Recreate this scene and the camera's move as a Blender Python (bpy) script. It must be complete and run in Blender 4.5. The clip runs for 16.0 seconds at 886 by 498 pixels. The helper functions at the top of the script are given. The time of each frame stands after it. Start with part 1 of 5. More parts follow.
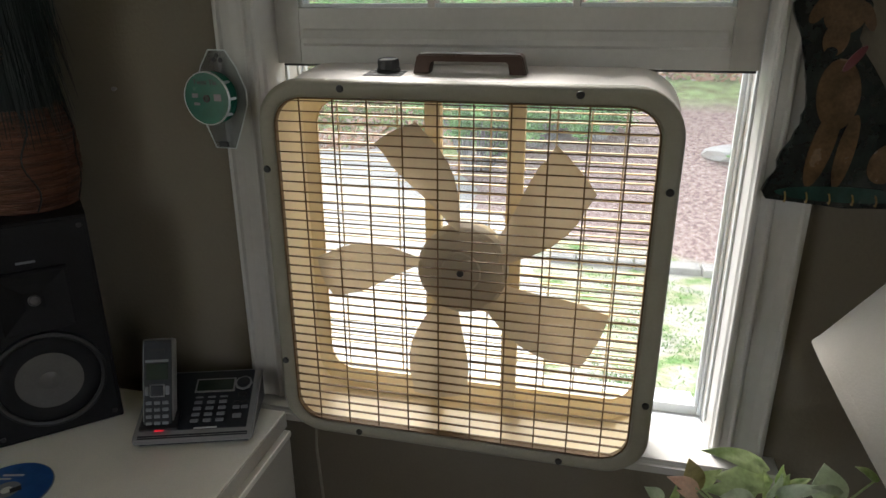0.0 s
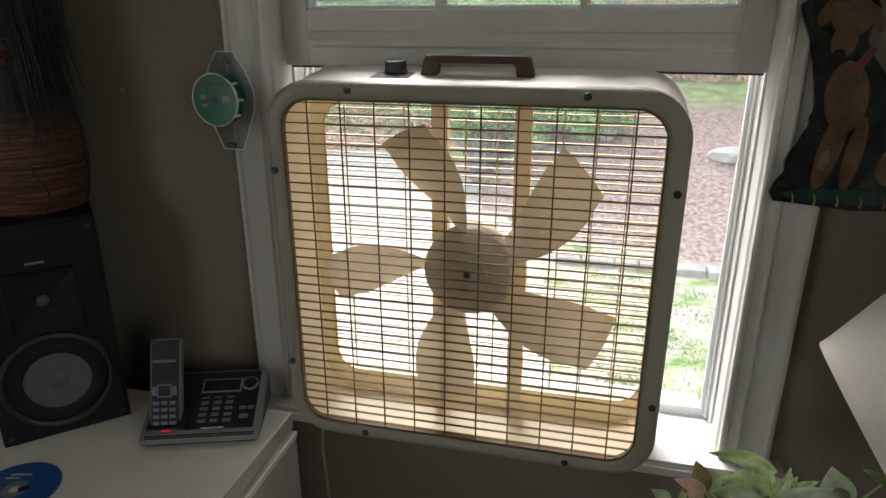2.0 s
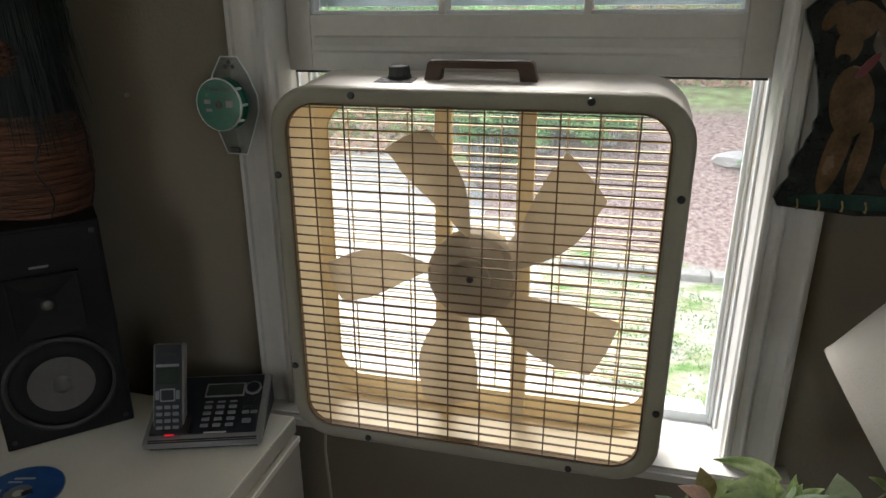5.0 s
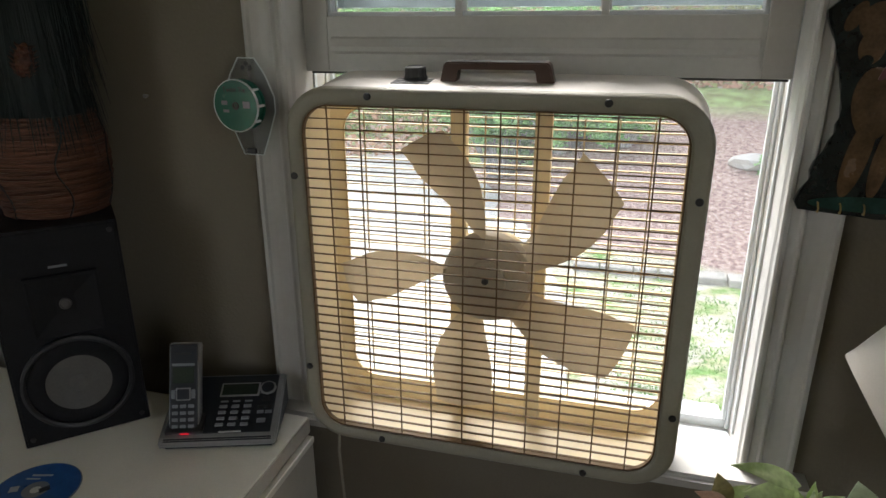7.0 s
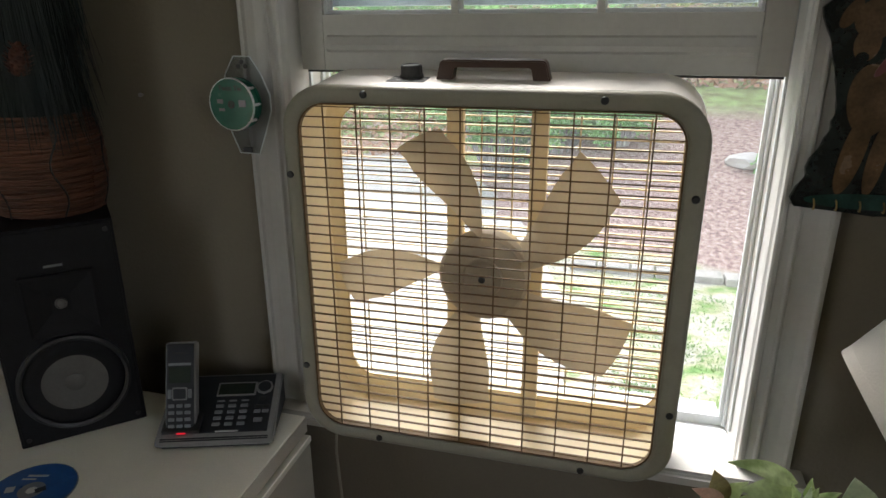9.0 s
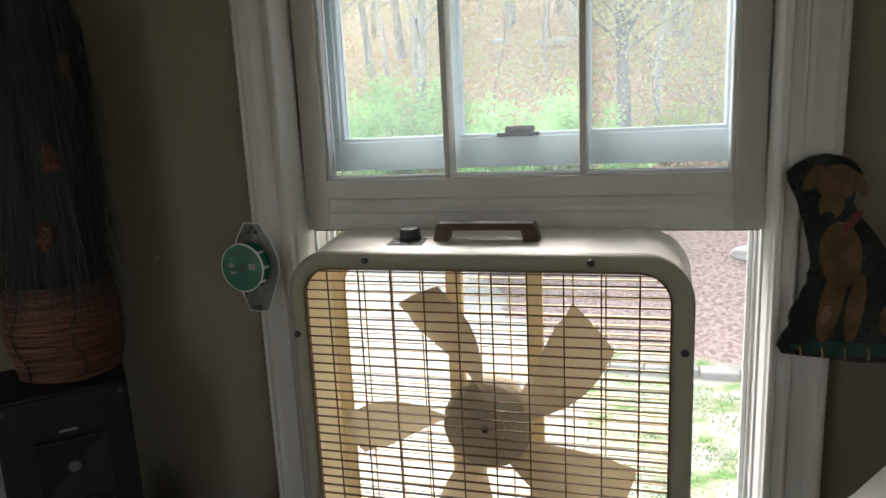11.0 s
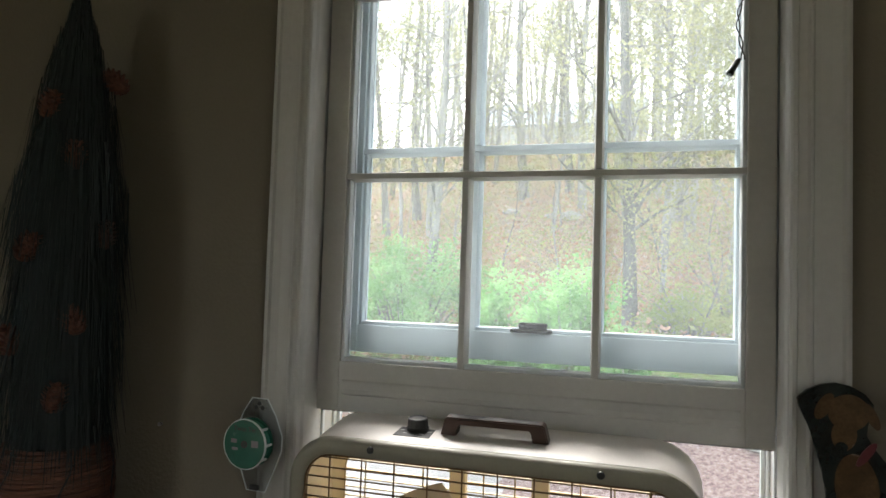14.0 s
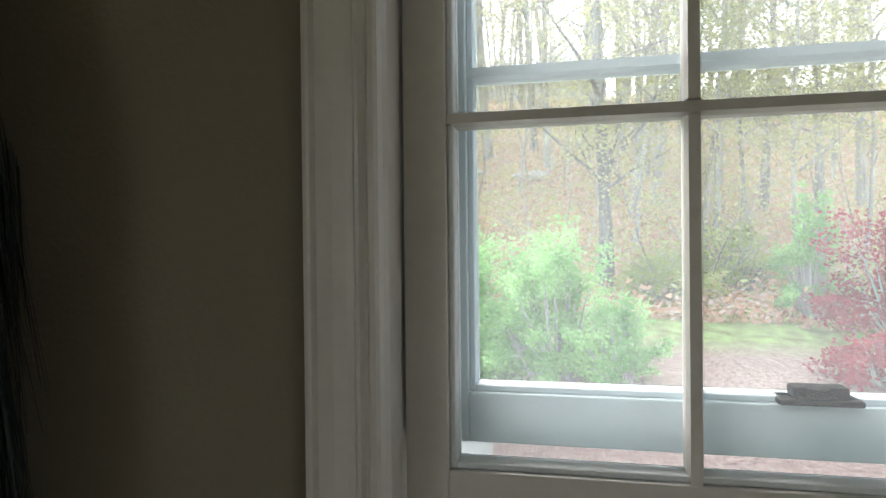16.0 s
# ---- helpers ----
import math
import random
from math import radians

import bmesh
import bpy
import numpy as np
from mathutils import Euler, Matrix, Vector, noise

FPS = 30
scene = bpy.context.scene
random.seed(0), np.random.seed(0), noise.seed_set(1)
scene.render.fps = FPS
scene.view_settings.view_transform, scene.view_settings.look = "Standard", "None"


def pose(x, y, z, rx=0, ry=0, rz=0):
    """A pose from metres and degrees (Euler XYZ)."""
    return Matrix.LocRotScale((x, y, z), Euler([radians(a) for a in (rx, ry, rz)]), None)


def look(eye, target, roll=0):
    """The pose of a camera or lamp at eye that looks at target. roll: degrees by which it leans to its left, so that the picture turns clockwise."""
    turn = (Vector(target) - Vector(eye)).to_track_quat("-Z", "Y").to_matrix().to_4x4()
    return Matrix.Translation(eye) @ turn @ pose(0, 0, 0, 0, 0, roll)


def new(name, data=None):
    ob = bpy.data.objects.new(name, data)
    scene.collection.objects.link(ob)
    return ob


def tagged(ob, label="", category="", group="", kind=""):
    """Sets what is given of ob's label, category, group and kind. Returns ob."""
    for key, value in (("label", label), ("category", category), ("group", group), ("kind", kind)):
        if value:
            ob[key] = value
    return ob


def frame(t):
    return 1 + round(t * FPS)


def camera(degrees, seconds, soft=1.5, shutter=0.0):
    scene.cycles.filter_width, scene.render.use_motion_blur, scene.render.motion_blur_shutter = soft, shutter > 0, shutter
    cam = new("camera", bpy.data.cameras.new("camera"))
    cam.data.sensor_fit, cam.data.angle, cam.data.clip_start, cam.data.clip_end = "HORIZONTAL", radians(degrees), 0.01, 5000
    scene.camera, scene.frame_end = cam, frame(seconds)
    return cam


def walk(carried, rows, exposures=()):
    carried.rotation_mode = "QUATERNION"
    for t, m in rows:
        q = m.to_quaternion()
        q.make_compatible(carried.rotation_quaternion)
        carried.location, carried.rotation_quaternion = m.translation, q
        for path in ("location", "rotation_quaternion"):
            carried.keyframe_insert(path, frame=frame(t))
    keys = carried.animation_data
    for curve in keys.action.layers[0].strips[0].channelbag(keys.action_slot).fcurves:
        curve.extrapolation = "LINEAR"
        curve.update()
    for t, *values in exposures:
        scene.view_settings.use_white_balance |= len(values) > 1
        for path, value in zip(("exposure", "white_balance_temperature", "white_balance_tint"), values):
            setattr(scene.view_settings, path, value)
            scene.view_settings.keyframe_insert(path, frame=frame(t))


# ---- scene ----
cam = camera(67.9, 16.0)
PATH = [
    (0, (0.238, 0.078, 1.493), (-0.197, 1.908, 0.813), -0.1),
    (0.5, (0.239, 0.077, 1.493), (-0.199, 1.907, 0.814), -0.2),
    (1, (0.238, 0.076, 1.495), (-0.203, 1.905, 0.816), -0.2),
    (1.5, (0.238, 0.075, 1.494), (-0.21, 1.904, 0.82), -0.2),
    (2, (0.235, 0.076, 1.494), (-0.213, 1.904, 0.817), -0.1),
    (2.5, (0.236, 0.078, 1.494), (-0.213, 1.905, 0.813), -0.1),
    (3, (0.235, 0.079, 1.493), (-0.218, 1.905, 0.814), 0.1),
    (3.5, (0.236, 0.08, 1.495), (-0.219, 1.906, 0.818), -0.1),
    (4, (0.236, 0.079, 1.492), (-0.221, 1.907, 0.824), -0.1),
    (6.5, (0.234, 0.077, 1.499), (-0.25, 1.901, 0.837), -0.3),
    (7, (0.233, 0.079, 1.494), (-0.268, 1.899, 0.833), -0.2),
    (7.5, (0.233, 0.079, 1.494), (-0.267, 1.898, 0.829), -0.4),
    (8, (0.233, 0.08, 1.493), (-0.264, 1.901, 0.832), -0.4),
    (10.5, (0.235, 0.078, 1.491), (-0.254, 1.901, 0.83), -0.2),
    (10.8, (0.238, 0.078, 1.501), (-0.237, 1.927, 0.907), -0.8),
    (11, (0.256, 0.066, 1.584), (-0.281, 1.955, 1.203), -2.7),
    (11.2, (0.248, 0.045, 1.633), (-0.312, 1.965, 1.598), -0.4),
    (11.5, (0.242, 0.023, 1.674), (-0.327, 1.934, 1.828), 1.1),
    (12, (0.242, 0.039, 1.653), (-0.316, 1.957, 1.753), 0.4),
    (12.5, (0.244, 0.042, 1.649), (-0.329, 1.957, 1.737), 0.7),
    (13, (0.244, 0.044, 1.644), (-0.337, 1.956, 1.71), 0.4),
    (13.5, (0.243, 0.043, 1.636), (-0.33, 1.958, 1.704), 1.0),
    (14, (0.247, 0.046, 1.635), (-0.309, 1.965, 1.73), 1.8),
    (14.3, (0.242, 0.037, 1.633), (-0.346, 1.945, 1.746), 1.9),
    (14.5, (0.236, 0.039, 1.622), (-0.34, 1.952, 1.718), 0.9),
    (15, (0.174, 0.082, 1.614), (-0.317, 2.021, 1.613), 0.7),
    (15.2, (0.105, 0.124, 1.61), (-0.372, 2.065, 1.55), 0.2),
    (15.5, (0.046, 0.235, 1.623), (-0.458, 2.171, 1.602), 3.4),
    (15.6, (0.021, 0.28, 1.643), (-0.496, 2.212, 1.691), 3.7),
    (16, (-0.091, 0.485, 1.694), (-0.525, 2.437, 1.678), -0.6),
]
walk(cam, [(t, look(eye, target, roll)) for t, eye, target, roll in PATH],
     exposures=[(0, 2.62), (10.5, 2.62), (11.0, 2.66), (11.5, 2.40), (12.5, 2.48), (15.0, 2.54), (16.0, 2.62)])

# ---- world, sun and exposure ----
world = bpy.data.worlds.new("world")
scene.world = world
world.use_nodes = True
wn, wl = world.node_tree.nodes, world.node_tree.links
sky = wn.new("ShaderNodeTexSky")
sky.sky_type, sky.sun_disc = "NISHITA", False
sky.sun_elevation, sky.sun_rotation = radians(44), radians(-20)
sky.air_density, sky.dust_density, sky.ozone_density = 1.0, 1.8, 1.6
veil = wn.new("ShaderNodeHueSaturation")
veil.inputs["Saturation"].default_value = 0.30
wl.new(sky.outputs[0], veil.inputs["Color"]), wl.new(veil.outputs[0], wn["Background"].inputs[0])
wn["Background"].inputs[1].default_value = 0.15
sun = new("sun", bpy.data.lights.new("sun", "SUN"))
sun.data.energy, sun.data.angle, sun.data.color = 1.45, radians(28), (1.0, 0.96, 0.91)
sun.matrix_world = look((-24.6, 67.6, 69.5), (0, 0, 0))


# ---- materials ----
def mat(name, col, rough=0.5, metal=0.0, var=0.12, scale=25.0, bump=0.05, bscale=250.0, col2=None, trans=0.0, spec=0.5, stretch=(1, 1, 1), random_tint=0.0, detail=6.0):
    m = bpy.data.materials.new(name)
    m.use_nodes = True
    n, l = m.node_tree.nodes, m.node_tree.links
    p, out = n["Principled BSDF"], n["Material Output"]
    tc = n.new("ShaderNodeTexCoord")
    mp = n.new("ShaderNodeMapping")
    mp.inputs["Scale"].default_value = stretch
    l.new(tc.outputs["Object"], mp.inputs[0])
    big = n.new("ShaderNodeTexNoise")
    big.inputs["Scale"].default_value, big.inputs["Detail"].default_value = scale, detail
    fine = n.new("ShaderNodeTexNoise")
    fine.inputs["Scale"].default_value, fine.inputs["Detail"].default_value = bscale, 4.0
    l.new(mp.outputs[0], big.inputs["Vector"]), l.new(mp.outputs[0], fine.inputs["Vector"])
    ramp = n.new("ShaderNodeValToRGB")
    ramp.color_ramp.elements[0].position, ramp.color_ramp.elements[1].position = 0.32, 0.68
    c2 = col2 or tuple(min(1, c * (1 + var)) for c in col)
    ramp.color_ramp.elements[0].color = (*[c * (1 - var) for c in col], 1)
    ramp.color_ramp.elements[1].color = (*c2, 1)
    l.new(big.outputs[0], ramp.inputs[0])
    mix = n.new("ShaderNodeMix")
    mix.data_type, mix.blend_type = "RGBA", "MULTIPLY"
    mix.inputs[0].default_value = 0.5
    grain = n.new("ShaderNodeMapRange")
    grain.inputs["From Min"].default_value, grain.inputs["From Max"].default_value = 0.3, 0.7
    grain.inputs["To Min"].default_value, grain.inputs["To Max"].default_value = 1 - var, 1 + var
    l.new(fine.outputs[0], grain.inputs["Value"])
    l.new(ramp.outputs[0], mix.inputs["A"]), l.new(grain.outputs[0], mix.inputs["B"])
    colour = mix.outputs["Result"]
    if random_tint:
        info = n.new("ShaderNodeObjectInfo")
        rr = n.new("ShaderNodeMapRange")
        rr.inputs["To Min"].default_value, rr.inputs["To Max"].default_value = 1 - random_tint, 1 + random_tint
        l.new(info.outputs["Random"], rr.inputs["Value"])
        mul = n.new("ShaderNodeMix")
        mul.data_type, mul.blend_type = "RGBA", "MULTIPLY"
        mul.inputs[0].default_value = 1.0
        l.new(colour, mul.inputs["A"]), l.new(rr.outputs[0], mul.inputs["B"])
        colour = mul.outputs["Result"]
    l.new(colour, p.inputs["Base Color"])
    rg = n.new("ShaderNodeMapRange")
    rg.inputs["To Min"].default_value, rg.inputs["To Max"].default_value = max(0.02, rough - 0.08), min(1, rough + 0.08)
    l.new(big.outputs[0], rg.inputs["Value"]), l.new(rg.outputs[0], p.inputs["Roughness"])
    p.inputs["Metallic"].default_value = metal
    p.inputs["Specular IOR Level"].default_value = spec
    if bump:
        b = n.new("ShaderNodeBump")
        b.inputs["Strength"].default_value, b.inputs["Distance"].default_value = bump, 0.004
        l.new(fine.outputs[0], b.inputs["Height"]), l.new(b.outputs[0], p.inputs["Normal"])
    if trans:
        t = n.new("ShaderNodeBsdfTranslucent")
        l.new(colour, t.inputs["Color"])
        ms = n.new("ShaderNodeMixShader")
        ms.inputs[0].default_value = trans
        l.new(p.outputs[0], ms.inputs[1]), l.new(t.outputs[0], ms.inputs[2]), l.new(ms.outputs[0], out.inputs["Surface"])
    return m


def clear(name, tint, gloss_ior, haze=0.0):
    """Thin clear sheet: light passes straight on, with a Fresnel gloss and an added pale veil."""
    m = bpy.data.materials.new(name)
    m.use_nodes = True
    n, l = m.node_tree.nodes, m.node_tree.links
    n.remove(n["Principled BSDF"])
    tr, gl, fr, ms = n.new("ShaderNodeBsdfTransparent"), n.new("ShaderNodeBsdfGlossy"), n.new("ShaderNodeFresnel"), n.new("ShaderNodeMixShader")
    tr.inputs[0].default_value = (*tint, 1)
    gl.inputs["Roughness"].default_value = 0.03
    fr.inputs["IOR"].default_value = gloss_ior
    l.new(fr.outputs[0], ms.inputs[0]), l.new(tr.outputs[0], ms.inputs[1]), l.new(gl.outputs[0], ms.inputs[2])
    df, dm = n.new("ShaderNodeBsdfTranslucent"), n.new("ShaderNodeMixShader")
    df.inputs[0].default_value = (0.8, 0.85, 0.9, 1)
    veil_noise = n.new("ShaderNodeTexNoise")
    veil_noise.inputs["Scale"].default_value = 9.0
    mr = n.new("ShaderNodeMapRange")
    mr.inputs["To Min"].default_value, mr.inputs["To Max"].default_value = haze * 0.7, haze * 1.3
    l.new(veil_noise.outputs[0], mr.inputs["Value"]), l.new(mr.outputs[0], dm.inputs[0])
    l.new(ms.outputs[0], dm.inputs[1]), l.new(df.outputs[0], dm.inputs[2]), l.new(dm.outputs[0], n["Material Output"].inputs["Surface"])
    return m


WALL = mat("wall_paint", (0.168, 0.145, 0.106), 0.75, var=0.05, scale=3, bump=0.25, bscale=160)
CEIL = mat("ceiling_paint", (0.7, 0.68, 0.62), 0.8, var=0.04, scale=4, bump=0.2)
FLOOR = mat("floor_wood", (0.20, 0.11, 0.055), 0.4, var=0.3, scale=6, stretch=(1, 12, 1))
TRIM = mat("trim_paint", (0.49, 0.475, 0.45), 0.38, var=0.05, scale=7, bump=0.12, bscale=90)
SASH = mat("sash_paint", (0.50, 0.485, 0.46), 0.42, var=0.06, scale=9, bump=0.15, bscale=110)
# upper sash colour carries the blue of skylight and hazy glass
UPSASH_SKYLIT = mat("sky_tinted_sash", (0.47, 0.55, 0.61), 0.5, var=0.06, scale=10, bump=0.1)
LOCKMETAL = mat("lock_metal", (0.012, 0.012, 0.012), 0.8, var=0.2, scale=60, spec=0.1)
OUTTRIM = mat("outer_paint", (0.60, 0.63, 0.65), 0.5, var=0.06, scale=10, bump=0.1)
DESK = mat("desk_laminate", (0.86, 0.83, 0.75), 0.32, var=0.05, scale=8, bump=0.05, bscale=300)
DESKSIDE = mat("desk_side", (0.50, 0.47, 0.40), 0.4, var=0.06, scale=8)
# haze of the panes paints in the pale veil of glare over the outdoors
GLASS = clear("window_glass", (0.97, 0.985, 0.98), 1.35, 0.027)
MESH = clear("screen_mesh", (0.82, 0.83, 0.83), 1.02, 0.02)
BEIGE = mat("fan_plastic", (0.84, 0.73, 0.52), 0.5, var=0.06, scale=14, bump=0.06, trans=0.25)
# front frame darkened and shell lightened for the light that falls on each
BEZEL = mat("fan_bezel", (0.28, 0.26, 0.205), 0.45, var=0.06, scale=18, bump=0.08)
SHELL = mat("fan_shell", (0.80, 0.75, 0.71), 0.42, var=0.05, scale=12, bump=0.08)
# front slats painted dark brown for their backlit shade; the plastic is tan
SLAT_SHADED = mat("fan_slat_shaded", (0.15, 0.094, 0.046), 0.6, var=0.08, scale=30, bump=0.03, spec=0.25)
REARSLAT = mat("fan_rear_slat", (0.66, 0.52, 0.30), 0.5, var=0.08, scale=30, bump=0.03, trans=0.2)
BLADE = mat("fan_blade", (0.68, 0.61, 0.50), 0.5, var=0.06, scale=10, bump=0.03, trans=0.6)
BROWN = mat("brown_plastic", (0.055, 0.028, 0.02), 0.35, var=0.15, scale=40, bump=0.05)
DARK = mat("dark_plastic", (0.02, 0.02, 0.022), 0.4, var=0.2, scale=40, bump=0.05)
BLACKVINYL = mat("speaker_vinyl", (0.011, 0.011, 0.013), 0.6, var=0.25, scale=60, bump=0.2, bscale=500, spec=0.2)
CONE = mat("speaker_cone", (0.10, 0.095, 0.09), 0.33, metal=0.0, var=0.12, scale=30)
RUBBER = mat("speaker_rubber", (0.009, 0.009, 0.011), 0.7, var=0.2, scale=60, spec=0.25)
CHROME = mat("silver_plastic", (0.27, 0.27, 0.275), 0.32, metal=0.3, var=0.06, scale=30)
PHONE = mat("phone_body", (0.013, 0.016, 0.023), 0.38, var=0.12, scale=40, bump=0.04)
KEY = mat("phone_key", (0.20, 0.21, 0.23), 0.4, var=0.06, scale=60)
LCD = mat("phone_screen", (0.035, 0.048, 0.038), 0.15, var=0.08, scale=30, bump=0)
WICKER = mat("wicker", (0.125, 0.05, 0.028), 0.6, var=0.4, scale=20, bump=0.5, bscale=120, stretch=(1, 1, 8), random_tint=0.3)
NEEDLE = mat("fir_needle", (0.007, 0.015, 0.015), 0.6, var=0.35, scale=25, bump=0)
PINECONE = mat("pine_cone", (0.11, 0.042, 0.026), 0.7, var=0.4, scale=80, bump=0.2)
GREENPL = mat("green_plastic", (0.028, 0.155, 0.108), 0.25, var=0.1, scale=30, bump=0.03, trans=0.2)
CLEARPL = clear("clear_plastic", (0.93, 0.95, 0.95), 1.45, 0.22)
WHITEPL = mat("white_plastic", (0.7, 0.74, 0.74), 0.3, var=0.05, scale=30)
CDBLUE = mat("blue_label", (0.02, 0.10, 0.33), 0.3, var=0.15, scale=50, bump=0.02)
SHADE = mat("lampshade_fabric", (0.86, 0.83, 0.78), 0.8, var=0.04, scale=9, bump=0.3, bscale=420, trans=0.5)
BRASS = mat("aged_brass", (0.42, 0.29, 0.11), 0.35, metal=0.9, var=0.15, scale=40)
LEAF = mat("pothos_leaf", (0.38, 0.53, 0.20), 0.35, var=0.25, scale=30, bump=0.15, bscale=150, col2=(0.66, 0.74, 0.46), trans=0.5)
PALELEAF = mat("pale_leaf", (0.52, 0.62, 0.44), 0.4, var=0.2, scale=35, bump=0.15, bscale=150, col2=(0.70, 0.76, 0.62), trans=0.4)
PINKLEAF = mat("pink_dry_leaf", (0.78, 0.50, 0.38), 0.6, var=0.15, scale=60, bump=0.2, col2=(0.85, 0.62, 0.48), trans=0.3)
DRYLEAF = mat("dry_leaf", (0.42, 0.36, 0.17), 0.6, var=0.25, scale=40, bump=0.2, trans=0.25)
POT = mat("terracotta", (0.35, 0.14, 0.07), 0.75, var=0.15, scale=20, bump=0.2)
SOIL = mat("soil", (0.035, 0.024, 0.016), 0.95, var=0.4, scale=90, bump=0.6)
WOODDARK = mat("dark_wood", (0.07, 0.035, 0.018), 0.4, var=0.3, scale=8, stretch=(1, 10, 1))
LACQUER = mat("plaque_lacquer", (0.012, 0.016, 0.015), 0.12, var=0.3, scale=30, bump=0.04)
TAN = mat("plaque_tan", (0.082, 0.046, 0.021), 0.25, var=0.35, scale=35, bump=0.1)
PLGREEN = mat("plaque_green", (0.015, 0.045, 0.035), 0.2, var=0.3, scale=40)
RED = mat("plaque_red", (0.10, 0.012, 0.018), 0.3, var=0.2, scale=40)
WIRE = mat("dark_wire", (0.02, 0.025, 0.02), 0.5, var=0.1, scale=50)
PAPER = mat("white_panel", (0.66, 0.67, 0.68), 0.5, var=0.04, scale=8)
LOGO = mat("pale_print", (0.55, 0.55, 0.55), 0.4, var=0.04, scale=50, bump=0)
LED = bpy.data.materials.new("red_led")
LED.use_nodes = True
LED.node_tree.nodes["Principled BSDF"].inputs["Base Color"].default_value = (0.6, 0.01, 0.02, 1)
LED.node_tree.nodes["Principled BSDF"].inputs["Emission Color"].default_value = (1, 0.02, 0.05, 1)
LED.node_tree.nodes["Principled BSDF"].inputs["Emission Strength"].default_value = 0.12
GROUND_DRIVE = mat("pale_concrete", (0.47, 0.45, 0.425), 0.85, var=0.1, scale=2.5, bump=0.3, bscale=60)
BARK = mat("bark", (0.32, 0.31, 0.30), 0.9, var=0.35, scale=5, bump=0.8, bscale=30, stretch=(1, 1, 0.25), random_tint=0.35)
SPRING = mat("spring_leaves", (0.40, 0.42, 0.19), 0.6, var=0.25, scale=0.8, bump=0, col2=(0.58, 0.56, 0.32), trans=0.5)
SHRUB = mat("shrub_leaves", (0.24, 0.52, 0.17), 0.55, var=0.3, scale=2.5, bump=0, col2=(0.52, 0.78, 0.36), trans=0.5)
MAPLE = mat("maple_leaves", (0.34, 0.035, 0.06), 0.55, var=0.3, scale=2.5, bump=0, col2=(0.48, 0.09, 0.12), trans=0.5)
STONE = mat("grey_stone", (0.36, 0.34, 0.31), 0.85, var=0.2, scale=9, bump=0.5, bscale=50, random_tint=0.15)
ROOF = mat("roof_shingle", (0.33, 0.37, 0.43), 0.85, var=0.15, scale=2, bump=0.3, bscale=10)
SIDING = mat("grey_siding", (0.42, 0.45, 0.48), 0.7, var=0.06, scale=2)


def litter_material():
    """Fallen leaves and low sprouts: each piece takes its own brown, tan or yellow-green."""
    m = bpy.data.materials.new("ground_litter")
    m.use_nodes = True
    n, l = m.node_tree.nodes, m.node_tree.links
    g, r = n.new("ShaderNodeNewGeometry"), n.new("ShaderNodeValToRGB")
    r.color_ramp.interpolation = "CONSTANT"
    stops = [(0.0, (0.50, 0.28, 0.17)), (0.18, (0.56, 0.35, 0.24)), (0.36, (0.60, 0.46, 0.38)), (0.52, (0.58, 0.37, 0.27)), (0.70, (0.56, 0.34, 0.22)), (0.84, (0.48, 0.50, 0.24)), (0.94, (0.62, 0.50, 0.42))]
    r.color_ramp.elements[0].color = (*stops[0][1], 1)
    r.color_ramp.elements[1].position, r.color_ramp.elements[1].color = stops[-1][0], (*stops[-1][1], 1)
    for p, c in stops[1:-1]:
        r.color_ramp.elements.new(p).color = (*c, 1)
    l.new(g.outputs["Random Per Island"], r.inputs[0]), l.new(r.outputs[0], n["Principled BSDF"].inputs["Base Color"])
    n["Principled BSDF"].inputs["Roughness"].default_value = 0.8
    return m


LITTER = litter_material()
SPROUT = mat("sprout_leaves", (0.34, 0.48, 0.14), 0.6, var=0.3, scale=0.9, bump=0, col2=(0.62, 0.66, 0.28), trans=0.45)
GRASS = mat("grass_blade", (0.16, 0.34, 0.07), 0.6, var=0.3, scale=6, bump=0, col2=(0.34, 0.52, 0.16), trans=0.4)


